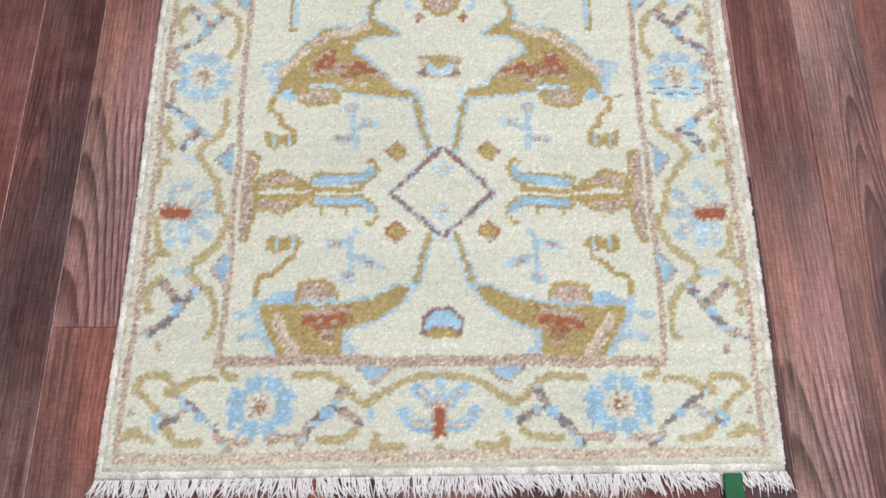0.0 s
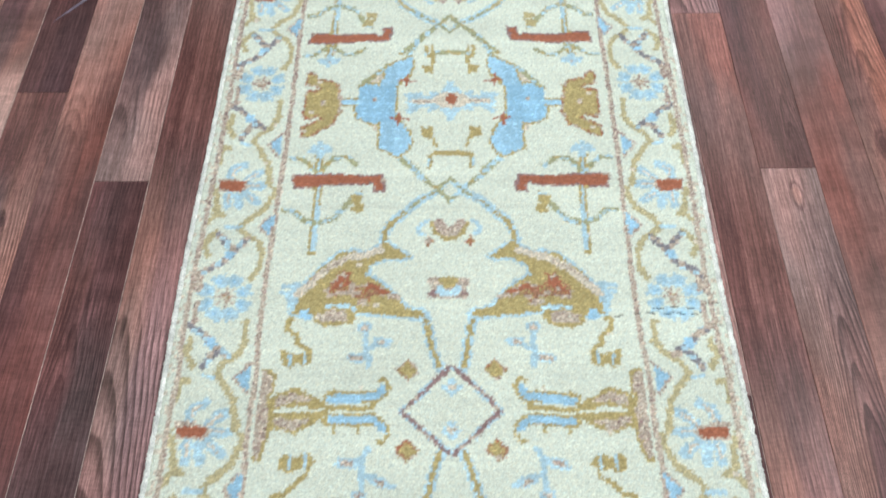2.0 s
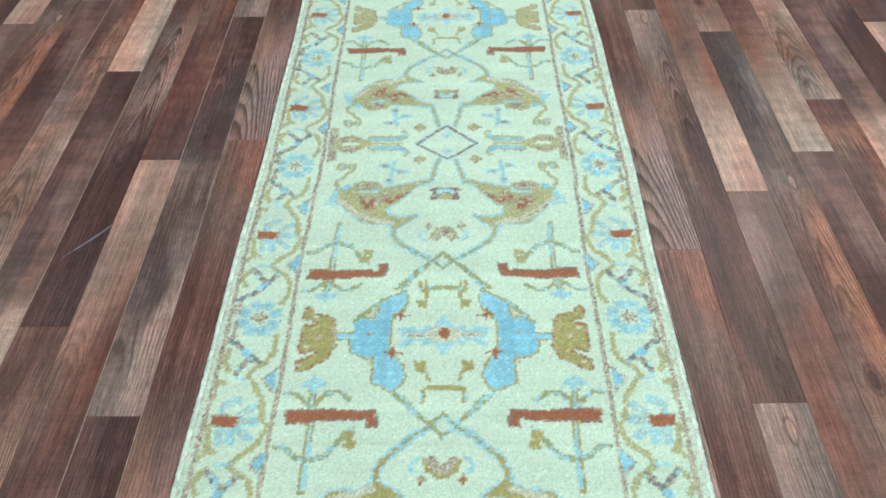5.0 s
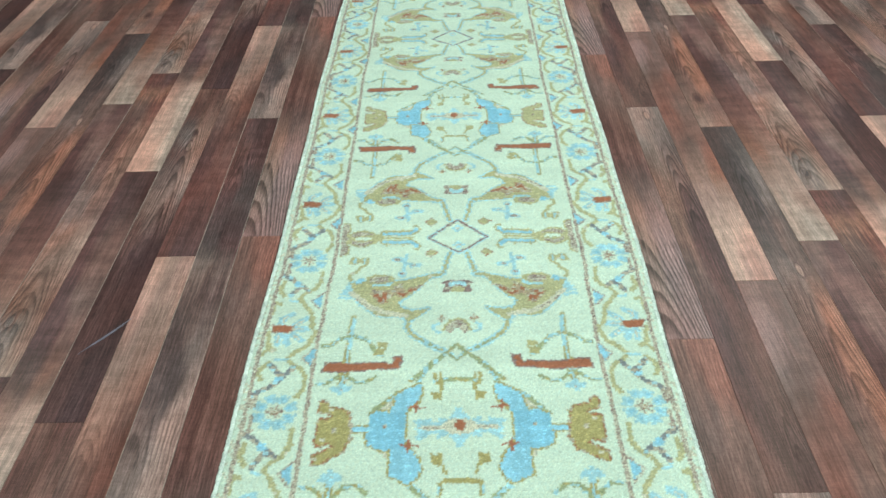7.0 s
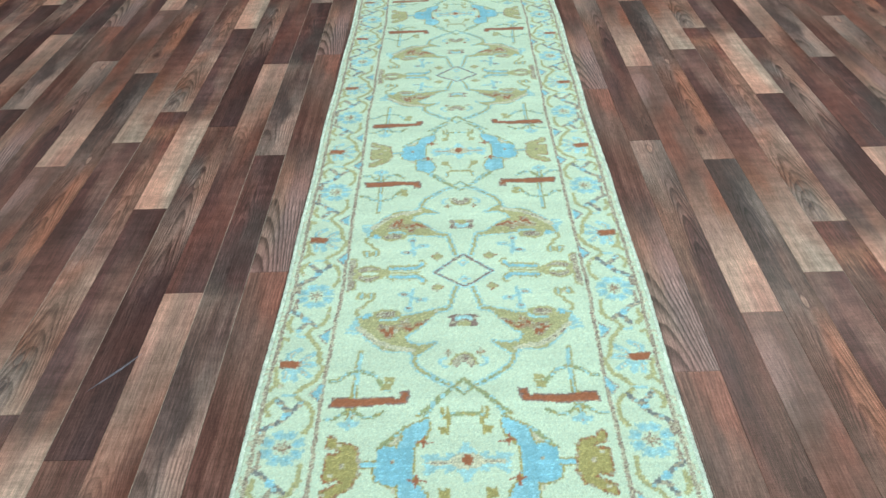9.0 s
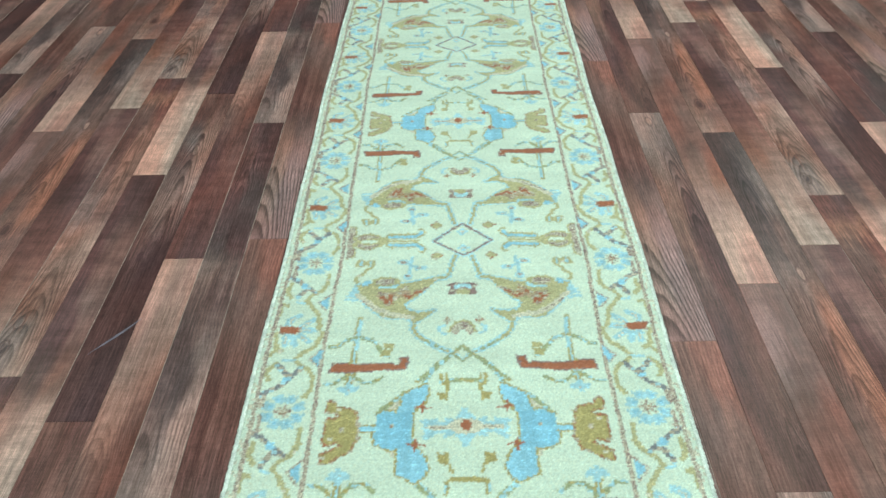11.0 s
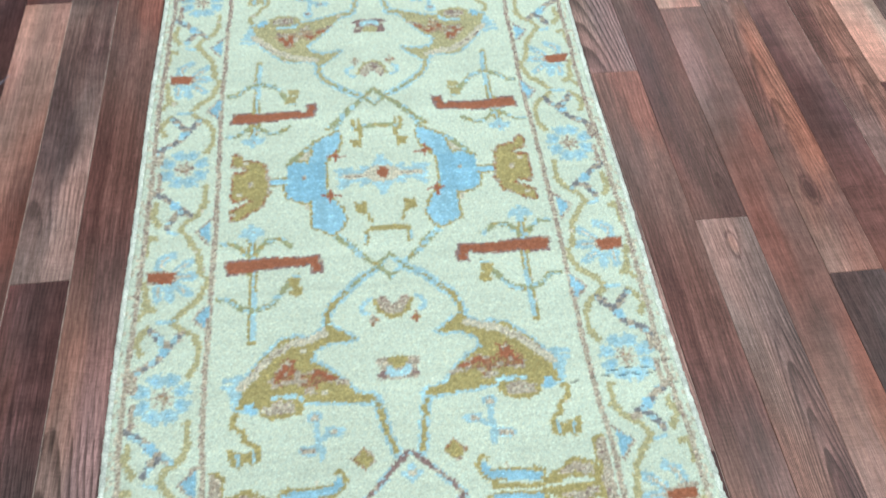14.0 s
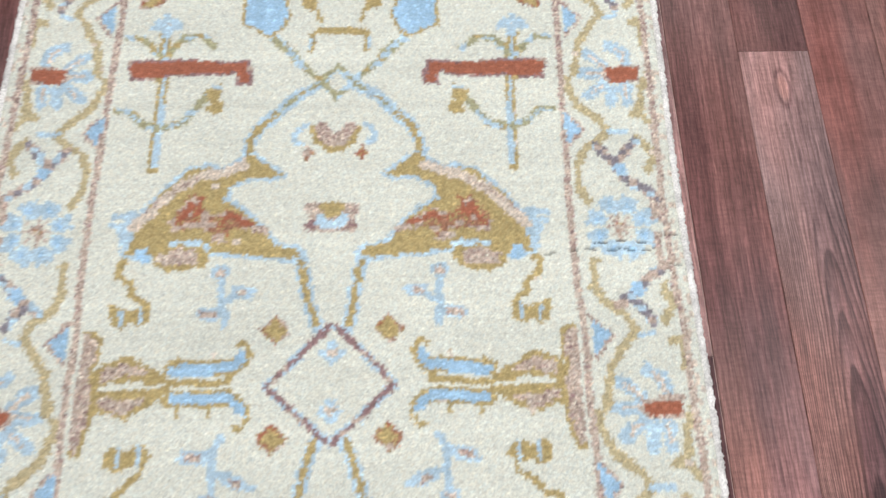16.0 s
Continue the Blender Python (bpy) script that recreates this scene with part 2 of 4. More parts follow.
WOODS, WOOL = [strip_material(i) for i in range(len(STRIPS))], wool_material()
COTTON = plain_material("cotton_yarn", (0.90, 0.885, 0.89), 0.9, 900.0, 0.10, 0.4, 0.0006)
SELVEDGE = plain_material("overcast_wool", (0.745, 0.735, 0.675), 0.9, 420.0, 0.20, 0.7, 0.0014)
GREEN = plain_material("green_plastic", (0.001, 0.105, 0.034), 0.6, 60.0, 0.08, 0.05)
PLASTER = plain_material("ceiling_paint", (0.77, 0.77, 0.77), 0.9, 12.0, 0.03, 0.1)
WALL = plain_material("wall_paint", (0.28, 0.275, 0.268), 0.9, 12.0, 0.04, 0.1)
# pale plank edges: wear, with the bevel's highlight painted into the colour
WORN_GLINT = plain_material("worn_edge_glint", (0.38, 0.26, 0.22), 0.5, 90.0, 0.3)
SCUFF = plain_material("scuff_rubber", (0.16, 0.13, 0.17), 0.5, 70.0, 0.3)
SUBFLOOR = plain_material("floor_underlay", (0.035, 0.022, 0.018), 0.8, 20.0, 0.2)


def mesh_of(name, bm, material):
    me = bpy.data.meshes.new(name)
    bm.to_mesh(me)
    bm.free()
    me.materials.append(material)
    return me


def part(name, bm, material, parent, label=""):
    ob = new(name, mesh_of(name, bm, material))
    ob.parent = parent
    return tagged(ob, label)


def slab(x0, x1, y0, y1, z0, z1, bevel=0.0):
    bm = bmesh.new()
    bmesh.ops.create_cube(bm, size=1, matrix=Matrix.Translation(((x0 + x1) / 2, (y0 + y1) / 2, (z0 + z1) / 2)) @ Matrix.Diagonal((x1 - x0, y1 - y0, z1 - z0, 1)))
    if bevel:
        bmesh.ops.bevel(bm, geom=bm.edges[:], offset=bevel, segments=2, affect="EDGES")
    return bm


# ---------------------------------------------------------------- room
floor = tagged(new("floor", mesh_of("floor", slab(-ROOM_X, ROOM_X, ROOM_Y0, ROOM_Y1, -0.12, -0.009), SUBFLOOR)), "dark walnut laminate plank floor", "floor", kind="structure")
for name, x0, x1, y0, y1 in (("wall_west", -ROOM_X - 0.15, -ROOM_X, ROOM_Y0, ROOM_Y1), ("wall_east", ROOM_X, ROOM_X + 0.15, ROOM_Y0, ROOM_Y1),
                             ("wall_south", -ROOM_X - 0.15, ROOM_X + 0.15, ROOM_Y0 - 0.15, ROOM_Y0), ("wall_north", -ROOM_X - 0.15, ROOM_X + 0.15, ROOM_Y1, ROOM_Y1 + 0.15)):
    tagged(new(name, mesh_of(name, slab(x0, x1, y0, y1, -0.12, ROOM_H), WALL)), "plain grey painted wall", "wall", kind="structure")
tagged(new("ceiling", mesh_of("ceiling", slab(-ROOM_X - 0.15, ROOM_X + 0.15, ROOM_Y0 - 0.15, ROOM_Y1 + 0.15, ROOM_H, ROOM_H + 0.12), PLASTER)), "plain off-white ceiling", "ceiling", kind="structure")

# ---------------------------------------------------------------- rug design, in millimetres from the rug's axis
CREAM, SKY, BLUE, DEEP, OCHRE, RED, RUST, MAUVE, PLUM, SAGE, BLUSH, GREY = range(12)
DYES = np.array([
    (0.715, 0.735, 0.618), (0.45, 0.60, 0.67), (0.36, 0.55, 0.69), (0.315, 0.51, 0.665), (0.445, 0.350, 0.150), (0.37, 0.13, 0.072),
    (0.34, 0.17, 0.10), (0.49, 0.39, 0.31), (0.28, 0.175, 0.165), (0.38, 0.37, 0.215), (0.655, 0.57, 0.455), (0.25, 0.23, 0.245)])
STEP = 1.3


def canvas(u0, u1, v0, v1):
    us, vs = np.arange(u0, u1, STEP), np.arange(v0, v1, STEP)
    grid_u, grid_v = np.meshgrid(us, vs)
    return {"u0": u0, "v0": v0, "u": grid_u, "v": grid_v, "dye": np.zeros(grid_u.shape, np.int8)}


def window(c, pts, margin):
    us, vs = [p[0] for p in pts], [p[1] for p in pts]
    rows, cols = c["dye"].shape
    a, b = int((min(us) - margin - c["u0"]) / STEP), int((max(us) + margin - c["u0"]) / STEP) + 2
    d, e = int((min(vs) - margin - c["v0"]) / STEP), int((max(vs) + margin - c["v0"]) / STEP) + 2
    return slice(max(d, 0), max(min(e, rows), 0)), slice(max(a, 0), max(min(b, cols), 0))


def stroke(c, dye, width, pts, up=0):
    pts = [(u, v + up) for u, v in pts]
    w = window(c, pts, width)
    gu, gv = c["u"][w], c["v"][w]
    best = np.full(gu.shape, 1e9)
    for (u0, v0), (u1, v1) in zip(pts, pts[1:]):
        du, dv = u1 - u0, v1 - v0
        s = np.clip(((gu - u0) * du + (gv - v0) * dv) / max(du * du + dv * dv, 1e-6), 0, 1)
        best = np.minimum(best, np.hypot(gu - u0 - s * du, gv - v0 - s * dv))
    c["dye"][w][best < width / 2] = dye


def fill(c, dye, pts, up=0):
    pts = [(u, v + up) for u, v in pts]
    w = window(c, pts, 2)
    gu, gv = c["u"][w], c["v"][w]
    inside = np.zeros(gu.shape, bool)
    for (u0, v0), (u1, v1) in zip(pts, pts[1:] + pts[:1]):
        if v0 != v1:
            inside ^= ((v0 > gv) != (v1 > gv)) & (gu < (u1 - u0) * (gv - v0) / (v1 - v0) + u0)
    c["dye"][w][inside] = dye


def blob(c, dye, u, v, r, up=0):
    stroke(c, dye, 2 * r, [(u, v), (u + 0.1, v)], up)


def rosette(c, u, v):
    """Eight blunt blue petals round a brown eye."""
    stroke(c, SKY, 13, [(u + 27 * math.cos(math.pi * k / 8), v + 27 * math.sin(math.pi * k / 8)) for k in range(17)])
    for k in range(8):
        a = math.pi * (k + 0.5) / 4
        d = 27 if k % 4 in (0, 3) else 28
        du, dv = d * math.cos(a), d * math.sin(a)
        blob(c, SKY, u + du, v + dv, 10.5)
        for side in (-0.2, 0.2):
            stroke(c, SKY, 6, [(u + du, v + dv), (u + 1.45 * d * math.cos(a + side), v + 1.35 * d * math.sin(a + side))])
        blob(c, BLUE, u + du, v + dv, 4)
    for k in range(8):
        a = math.pi * k / 4
        stroke(c, CREAM, 2.2, [(u + 17 * math.cos(a), v + 17 * math.sin(a)), (u + 30 * math.cos(a), v + 30 * math.sin(a))])
    blob(c, CREAM, u, v, 18)
    for k in range(8):
        a = math.pi * k / 4
        stroke(c, MAUVE, 4, [(u, v), (u + 14 * math.cos(a), v + 14 * math.sin(a))])
    blob(c, RUST, u, v, 6)
    blob(c, BLUSH, u, v, 2.5)


# half of a cell, from the diamond up to the blue medallion; the other halves mirror it
CELL = canvas(-6, 290, -8, 590)
# diamond with its two sprigs
stroke(CELL, SKY, 9, [(2, 63), (67, -1)])
stroke(CELL, PLUM, 6, [(2, 63), (67, -1), (68, -4)])
stroke(CELL, SKY, 7, [(1, 43), (1, 22)])
stroke(CELL, SKY, 6, [(10, 33), (-7, 33)])
blob(CELL, SKY, 1, 33, 9)
blob(CELL, BLUSH, 1, 33, 5)
# leg, rosette and blue sprig
stroke(CELL, SKY, 14, [(37, 152), (30, 125), (25, 95), (17, 63)])
stroke(CELL, OCHRE, 7, [(37, 152), (30, 125), (25, 95), (17, 63)])
fill(CELL, RUST, [(43, 60), (60, 43), (77, 60), (60, 77)])
fill(CELL, OCHRE, [(48, 60), (60, 48), (72, 60), (60, 72)])
stroke(CELL, SKY, 8, [(117, 132), (118, 103), (115, 63)])
stroke(CELL, SKY, 8, [(140, 77), (119, 77)])
stroke(CELL, SKY, 8, [(103, 100), (83, 104)])
stroke(CELL, SKY, 8, [(116, 89), (103, 97)])
blob(CELL, SKY, 120, 126, 10)
stroke(CELL, SKY, 15, [(125, 77), (137, 77)])
stroke(CELL, SKY, 14, [(87, 103), (101, 101)])
blob(CELL, MAUVE, 120, 124, 5)
stroke(CELL, MAUVE, 7, [(127, 77), (137, 77)])
stroke(CELL, MAUVE, 6, [(92, 102), (99, 101)])
# arm with blue bars and scroll
stroke(CELL, OCHRE, 18, [(166, 16), (106, 16)])
stroke(CELL, BLUE, 11, [(164, 15), (103, 16), (93, 31)])
stroke(CELL, OCHRE, 5, [(106, 7), (89, 21), (85, 35), (92, 45), (101, 41)])
stroke(CELL, OCHRE, 5, [(159, 28), (159, 20)])
stroke(CELL, OCHRE, 5, [(125, 31), (125, 23)])
stroke(CELL, OCHRE, 5, [(168, 1), (103, 1)])
stroke(CELL, OCHRE, 5, [(168, 1), (188, 0), (206, -3)])
fill(CELL, OCHRE, [(246, 16), (231, 29), (212, 33), (193, 23), (173, 10), (166, 3), (191, 2), (221, 5), (243, -3)])
fill(CELL, MAUVE, [(241, 16), (226, 24), (212, 26), (196, 18), (188, 11), (214, 13), (236, 5)])
fill(CELL, CREAM, [(228, 3), (207, 7), (191, 2), (206, -3), (228, -3)])
# brown half flower at the edge of the field
fill(CELL, OCHRE, [(279, -6), (276, 19), (265, 39), (263, 63), (244, 58), (241, 31), (246, 16), (241, -6)])
fill(CELL, MAUVE, [(276, -6), (273, 19), (263, 39), (261, 59), (248, 56), (246, 31), (250, 16), (245, -6)])
# hook and double bud
stroke(CELL, OCHRE, 8, [(227, 147), (230, 123), (217, 114), (213, 101), (201, 92)])
fill(CELL, OCHRE, [(237, 90), (222, 89), (215, 82), (209, 89), (196, 94), (193, 71), (202, 63), (214, 70), (223, 61), (235, 68)])
stroke(CELL, SKY, 5, [(226, 83), (225, 68)])
stroke(CELL, SKY, 5, [(204, 85), (203, 70)])
# wing
stroke(CELL, SKY, 9, [(101, 275), (80, 262), (57, 245), (92, 243), (116, 230), (122, 212), (102, 200), (85, 188), (72, 173), (59, 158), (40, 154), (30, 148), (42, 142), (67, 144), (98, 146), (129, 148), (178, 146), (209, 146), (225, 149), (229, 168), (220, 185), (204, 209), (181, 234), (163, 252), (144, 255), (125, 253), (106, 262), (101, 275)])
fill(CELL, OCHRE, [(101, 275), (80, 262), (57, 245), (92, 243), (116, 230), (122, 212), (102, 200), (85, 188), (72, 173), (59, 158), (40, 154), (30, 148), (42, 142), (67, 144), (98, 146), (129, 148), (178, 146), (209, 146), (225, 149), (229, 168), (220, 185), (204, 209), (181, 234), (163, 252), (144, 255), (125, 253), (106, 262)])
stroke(CELL, BLUSH, 13, [(219, 183), (197, 205), (177, 227), (150, 243), (125, 248), (103, 256)])
stroke(CELL, MAUVE, 4, [(208, 201), (186, 220), (156, 239)])
fill(CELL, RUST, [(182, 186), (170, 203), (160, 219), (146, 216), (143, 200), (130, 194), (118, 200), (95, 191), (75, 179), (94, 175), (110, 177), (118, 163), (127, 160), (131, 172), (147, 177), (163, 175), (175, 177)])
stroke(CELL, RED, 6, [(167, 189), (159, 207), (151, 195), (146, 214)])
stroke(CELL, RED, 6, [(123, 186), (111, 194), (101, 186), (88, 183)])
stroke(CELL, MAUVE, 5, [(178, 177), (157, 179)])
stroke(CELL, MAUVE, 5, [(88, 177), (72, 177)])
stroke(CELL, MAUVE, 5, [(131, 167), (118, 160)])
stroke(CELL, MAUVE, 5, [(157, 214), (150, 209)])
stroke(CELL, SKY, 8, [(174, 160), (149, 161), (136, 153)])
fill(CELL, OCHRE, [(192, 147), (167, 158), (142, 153), (134, 146), (137, 133), (158, 127), (176, 124), (194, 135)])
fill(CELL, MAUVE, [(188, 147), (167, 155), (147, 149), (143, 137), (162, 132), (184, 136)])
fill(CELL, BLUE, [(216, 154), (201, 154), (197, 138), (212, 138)])
stroke(CELL, SKY, 8, [(222, 197), (241, 195)])
stroke(CELL, SKY, 8, [(229, 181), (242, 185)])
stroke(CELL, SKY, 8, [(223, 173), (228, 154)])
stroke(CELL, SKY, 8, [(227, 187), (236, 173)])
stroke(CELL, SKY, 15, [(101, 277), (97, 292), (87, 310), (65, 334), (46, 353), (22, 367)])
stroke(CELL, OCHRE, 8, [(100, 272), (97, 290), (87, 310), (71, 327)])
stroke(CELL, SAGE, 5, [(71, 327), (46, 353), (22, 367)])
# heart and bud on the axis
fill(CELL, MAUVE, [(26, 309), (14, 317), (4, 302), (-3, 298), (-4, 277), (10, 279), (23, 288)])
stroke(CELL, OCHRE, 6, [(26, 307), (22, 289), (10, 279), (-5, 276)])
stroke(CELL, SKY, 7, [(34, 312), (45, 305), (47, 291), (36, 287)])
blob(CELL, RUST, 32, 275, 5)
stroke(CELL, RUST, 3, [(40, 275), (24, 274)])
stroke(CELL, RUST, 3, [(33, 283), (32, 266)])
fill(CELL, MAUVE, [(30, 210), (-7, 210), (-8, 172), (24, 174), (32, 182), (24, 188), (29, 199)])
fill(CELL, OCHRE, [(17, 210), (-7, 210), (-7, 193), (10, 193)])
fill(CELL, SKY, [(20, 196), (10, 196), (7, 189), (-7, 189), (-8, 176), (9, 177), (19, 181)])
fill(CELL, PLUM, [(31, 185), (18, 186), (15, 178), (26, 175)])
# small lozenge and crossing lines
stroke(CELL, SAGE, 9, [(-2, 394), (19, 372), (-3, 346)])
stroke(CELL, SAGE, 9, [(18, 372), (48, 398), (69, 423), (85, 438)])
stroke(CELL, SKY, 3, [(1, 388), (14, 372)])
stroke(CELL, SKY, 3, [(47, 397), (66, 418)])
# red bar with its plant
stroke(CELL, OCHRE, 15, [(213, 440), (209, 378), (207, 327), (207, 255)])
stroke(CELL, SKY, 6, [(214, 444), (209, 378), (207, 327), (207, 259)])
stroke(CELL, SKY, 9, [(229, 452), (197, 452)])
stroke(CELL, SKY, 9, [(224, 460), (203, 460)])
stroke(CELL, SKY, 9, [(214, 467), (211, 440)])
blob(CELL, MAUVE, 212, 457, 3)
stroke(CELL, SAGE, 9.5, [(261, 437), (242, 437), (228, 423), (216, 409)])
stroke(CELL, SAGE, 9.5, [(206, 413), (189, 435), (169, 437), (152, 420)])
stroke(CELL, SAGE, 9.5, [(260, 333), (243, 331), (228, 315), (209, 309)])
stroke(CELL, SAGE, 9.5, [(198, 309), (179, 315), (167, 331), (156, 349)])
stroke(CELL, SKY, 3, [(259, 437), (242, 436)])
stroke(CELL, SKY, 3, [(187, 434), (170, 436)])
stroke(CELL, SKY, 3, [(257, 332), (243, 331), (228, 314)])
stroke(CELL, SKY, 3, [(195, 309), (179, 315), (167, 330)])
fill(CELL, OCHRE, [(159, 360), (137, 368), (138, 354), (133, 341), (136, 325), (154, 327), (152, 341)])
stroke(CELL, CREAM, 3, [(145, 342), (133, 344)])
stroke(CELL, SKY, 4, [(149, 362), (141, 362)])
fill(CELL, PLUM, [(253, 404), (232, 405), (184, 404), (160, 402), (106, 400), (101, 364), (121, 364), (124, 381), (175, 378), (250, 376)])
fill(CELL, RED, [(250, 400), (230, 402), (184, 400), (160, 400), (110, 395), (107, 368), (118, 368), (122, 385), (175, 382), (246, 379)])

# the blue medallion, from its centre
MED = canvas(-6, 290, -180, 180)
# blue medallion
fill(MED, BLUSH, [(156, 29), (137, 48), (108, 73), (106, 32)])
fill(MED, BLUSH, [(142, -54), (111, -54), (109, -90), (124, -74)])
stroke(MED, SAGE, 10, [(156, 29), (137, 48), (110, 76)])
stroke(MED, SAGE, 10, [(88, -123), (67, -138), (54, -155), (26, -189), (-2, -214)])
stroke(MED, SAGE, 10, [(77, 96), (60, 138), (34, 168), (2, 195)])
stroke(MED, SKY, 3, [(77, -125), (59, -149), (35, -178)])
stroke(MED, SKY, 3, [(71, 108), (55, 143)])
stroke(MED, OCHRE, 7, [(74, 99), (66, 81), (70, 59), (82, 43), (91, 32), (95, 5), (94, -21), (91, -34), (94, -48), (80, -57), (70, -72), (67, -96), (74, -114), (83, -125), (98, -120), (110, -108), (114, -84), (112, -59), (140, -54), (158, -44), (163, -21), (156, 5), (157, 25), (144, 32), (116, 35), (113, 62), (106, 78), (88, 91), (74, 99)])
fill(MED, BLUE, [(74, 99), (66, 81), (70, 59), (82, 43), (91, 32), (95, 5), (94, -21), (91, -34), (94, -48), (80, -57), (70, -72), (67, -96), (74, -114), (83, -125), (98, -120), (110, -108), (114, -84), (112, -59), (140, -54), (158, -44), (163, -21), (156, 5), (157, 25), (144, 32), (116, 35), (113, 62), (106, 78), (88, 91)])
stroke(MED, OCHRE, 7, [(68, 102), (92, 88), (112, 72), (114, 50), (123, 32), (92, 30), (84, 46), (70, 60), (67, 80), (68, 102)])
fill(MED, BLUE, [(68, 102), (92, 88), (112, 72), (114, 50), (123, 32), (92, 30), (84, 46), (70, 60), (67, 80)])
stroke(MED, OCHRE, 7, [(80, -55), (117, -55), (119, -110), (84, -127), (72, -112), (66, -92), (71, -72), (80, -55)])
fill(MED, BLUE, [(80, -55), (117, -55), (119, -110), (84, -127), (72, -112), (66, -92), (71, -72)])
fill(MED, DEEP, [(157, 24), (141, 31), (94, 32), (97, 5), (97, -28), (92, -52), (140, -52), (157, -40), (160, -21)])
stroke(MED, OCHRE, 16, [(189, -8), (161, -8)])
stroke(MED, BLUE, 9, [(192, -8), (153, -8)])
blob(MED, MAUVE, 130, -3, 5)
blob(MED, RUST, 130, -3, 3)
fill(MED, OCHRE, [(246, 62), (237, 62), (230, 48), (207, 41), (194, 32), (190, 5), (186, -28), (192, -44), (197, -57), (211, -65), (224, -74), (237, -84), (246, -82), (247, -62), (231, -53), (218, -44), (223, -38), (242, -43), (247, -34), (247, -2), (246, 18), (225, 21), (225, 29), (244, 32), (248, 43)])
stroke(MED, RUST, 5, [(246, 62), (237, 62), (230, 48), (207, 41), (194, 32), (190, 5), (186, -28), (192, -44), (197, -57), (211, -65), (224, -74), (237, -84), (246, -82), (247, -62), (231, -53), (218, -44), (223, -38), (242, -43), (247, -34), (247, -2), (246, 18), (225, 21), (225, 29), (244, 32), (248, 43), (246, 62)])
blob(MED, MAUVE, 219, -8, 5)
# cross in the middle: ragged blue ends, blush bar and a red eye
stroke(MED, SKY, 24, [(62, 3), (62, -11)])
stroke(MED, SKY, 8, [(76, 9), (54, 14)])
stroke(MED, SKY, 8, [(72, -27), (56, -20)])
stroke(MED, SKY, 7, [(74, -8), (66, -8)])
stroke(MED, SKY, 23, [(50, -4), (20, -4)])
stroke(MED, SKY, 9, [(33, 14), (24, 10)])
stroke(MED, SKY, 9, [(33, -24), (22, -18)])
fill(MED, SKY, [(34, -4), (14, 21), (9, 30), (4, 42), (-5, 42), (-5, -50), (4, -50), (9, -38), (16, -27)])
fill(MED, BLUSH, [(36, -3), (18, 13), (-5, 19), (-5, -25), (18, -19)])
stroke(MED, BLUSH, 10, [(64, -4), (20, -4)])
stroke(MED, MAUVE, 4, [(62, -4), (24, -4)])
stroke(MED, RED, 17, [(0, 4), (0, -6)])
blob(MED, RED, 75, 44, 6)
blob(MED, RED, 86, -45, 6)
stroke(MED, RED, 4, [(89, 44), (59, 44)])
stroke(MED, RED, 4, [(102, -45), (71, -45)])
stroke(MED, RED, 4, [(75, 57), (74, 32)])
stroke(MED, RED, 4, [(87, -34), (86, -57)])
stroke(MED, OCHRE, 6, [(32, 131), (29, 88), (37, 71)])
fill(MED, OCHRE, [(50, 79), (29, 79), (31, 60), (47, 62)])
stroke(MED, SAGE, 9, [(44, 108), (1, 112)])
stroke(MED, OCHRE, 7, [(42, 128), (38, 102)])
fill(MED, OCHRE, [(52, -59), (41, -64), (30, -57), (28, -79), (35, -89), (50, -81)])
stroke(MED, OCHRE, 5, [(31, -84), (25, -103)])
stroke(MED, OCHRE, 9, [(34, -146), (35, -127), (25, -118), (-1, -120)])
stroke(MED, SKY, 4, [(35, -143), (35, -129)])

# half cell between the last diamond and the end border
LOWER = canvas(-6, 290, -8, 260)
# end half cell: diamond, arm, leg, sprig
stroke(LOWER, SKY, 9, [(1, 63), (67, 1)])
stroke(LOWER, PLUM, 6, [(1, 63), (67, 1)])
stroke(LOWER, SKY, 7, [(1, 19), (1, 40)])
stroke(LOWER, SKY, 6, [(10, 29), (-8, 29)])
blob(LOWER, SKY, 1, 29, 9)
blob(LOWER, BLUSH, 1, 29, 5)
stroke(LOWER, SKY, 14, [(16, 61), (24, 84), (31, 111), (36, 128)])
stroke(LOWER, OCHRE, 7, [(16, 59), (24, 84), (31, 111), (36, 126)])
fill(LOWER, RUST, [(42, 55), (59, 38), (76, 55), (59, 72)])
fill(LOWER, OCHRE, [(47, 55), (59, 43), (71, 55), (59, 67)])
stroke(LOWER, SKY, 8, [(111, 57), (120, 73), (118, 126)])
stroke(LOWER, SKY, 8, [(149, 75), (125, 73)])
stroke(LOWER, SKY, 8, [(117, 92), (99, 98), (79, 103)])
stroke(LOWER, SKY, 15, [(130, 74), (143, 75)])
blob(LOWER, SKY, 121, 119, 10)
stroke(LOWER, SKY, 14, [(88, 101), (102, 97)])
stroke(LOWER, MAUVE, 7, [(133, 74), (142, 75)])
blob(LOWER, MAUVE, 121, 118, 5)
stroke(LOWER, MAUVE, 5, [(92, 100), (99, 98)])
stroke(LOWER, OCHRE, 18, [(164, 16), (105, 16)])
stroke(LOWER, BLUE, 11, [(162, 15), (102, 15), (91, 27)])
stroke(LOWER, OCHRE, 5, [(105, 8), (87, 19), (83, 32), (90, 46), (101, 45)])
stroke(LOWER, OCHRE, 5, [(156, 27), (155, 35)])
stroke(LOWER, OCHRE, 5, [(124, 26), (123, 34)])
stroke(LOWER, OCHRE, 5, [(168, 2), (103, 2)])
fill(LOWER, OCHRE, [(243, 20), (226, 29), (207, 34), (190, 24), (172, 11), (165, 5), (191, 3), (220, 5), (243, 0)])
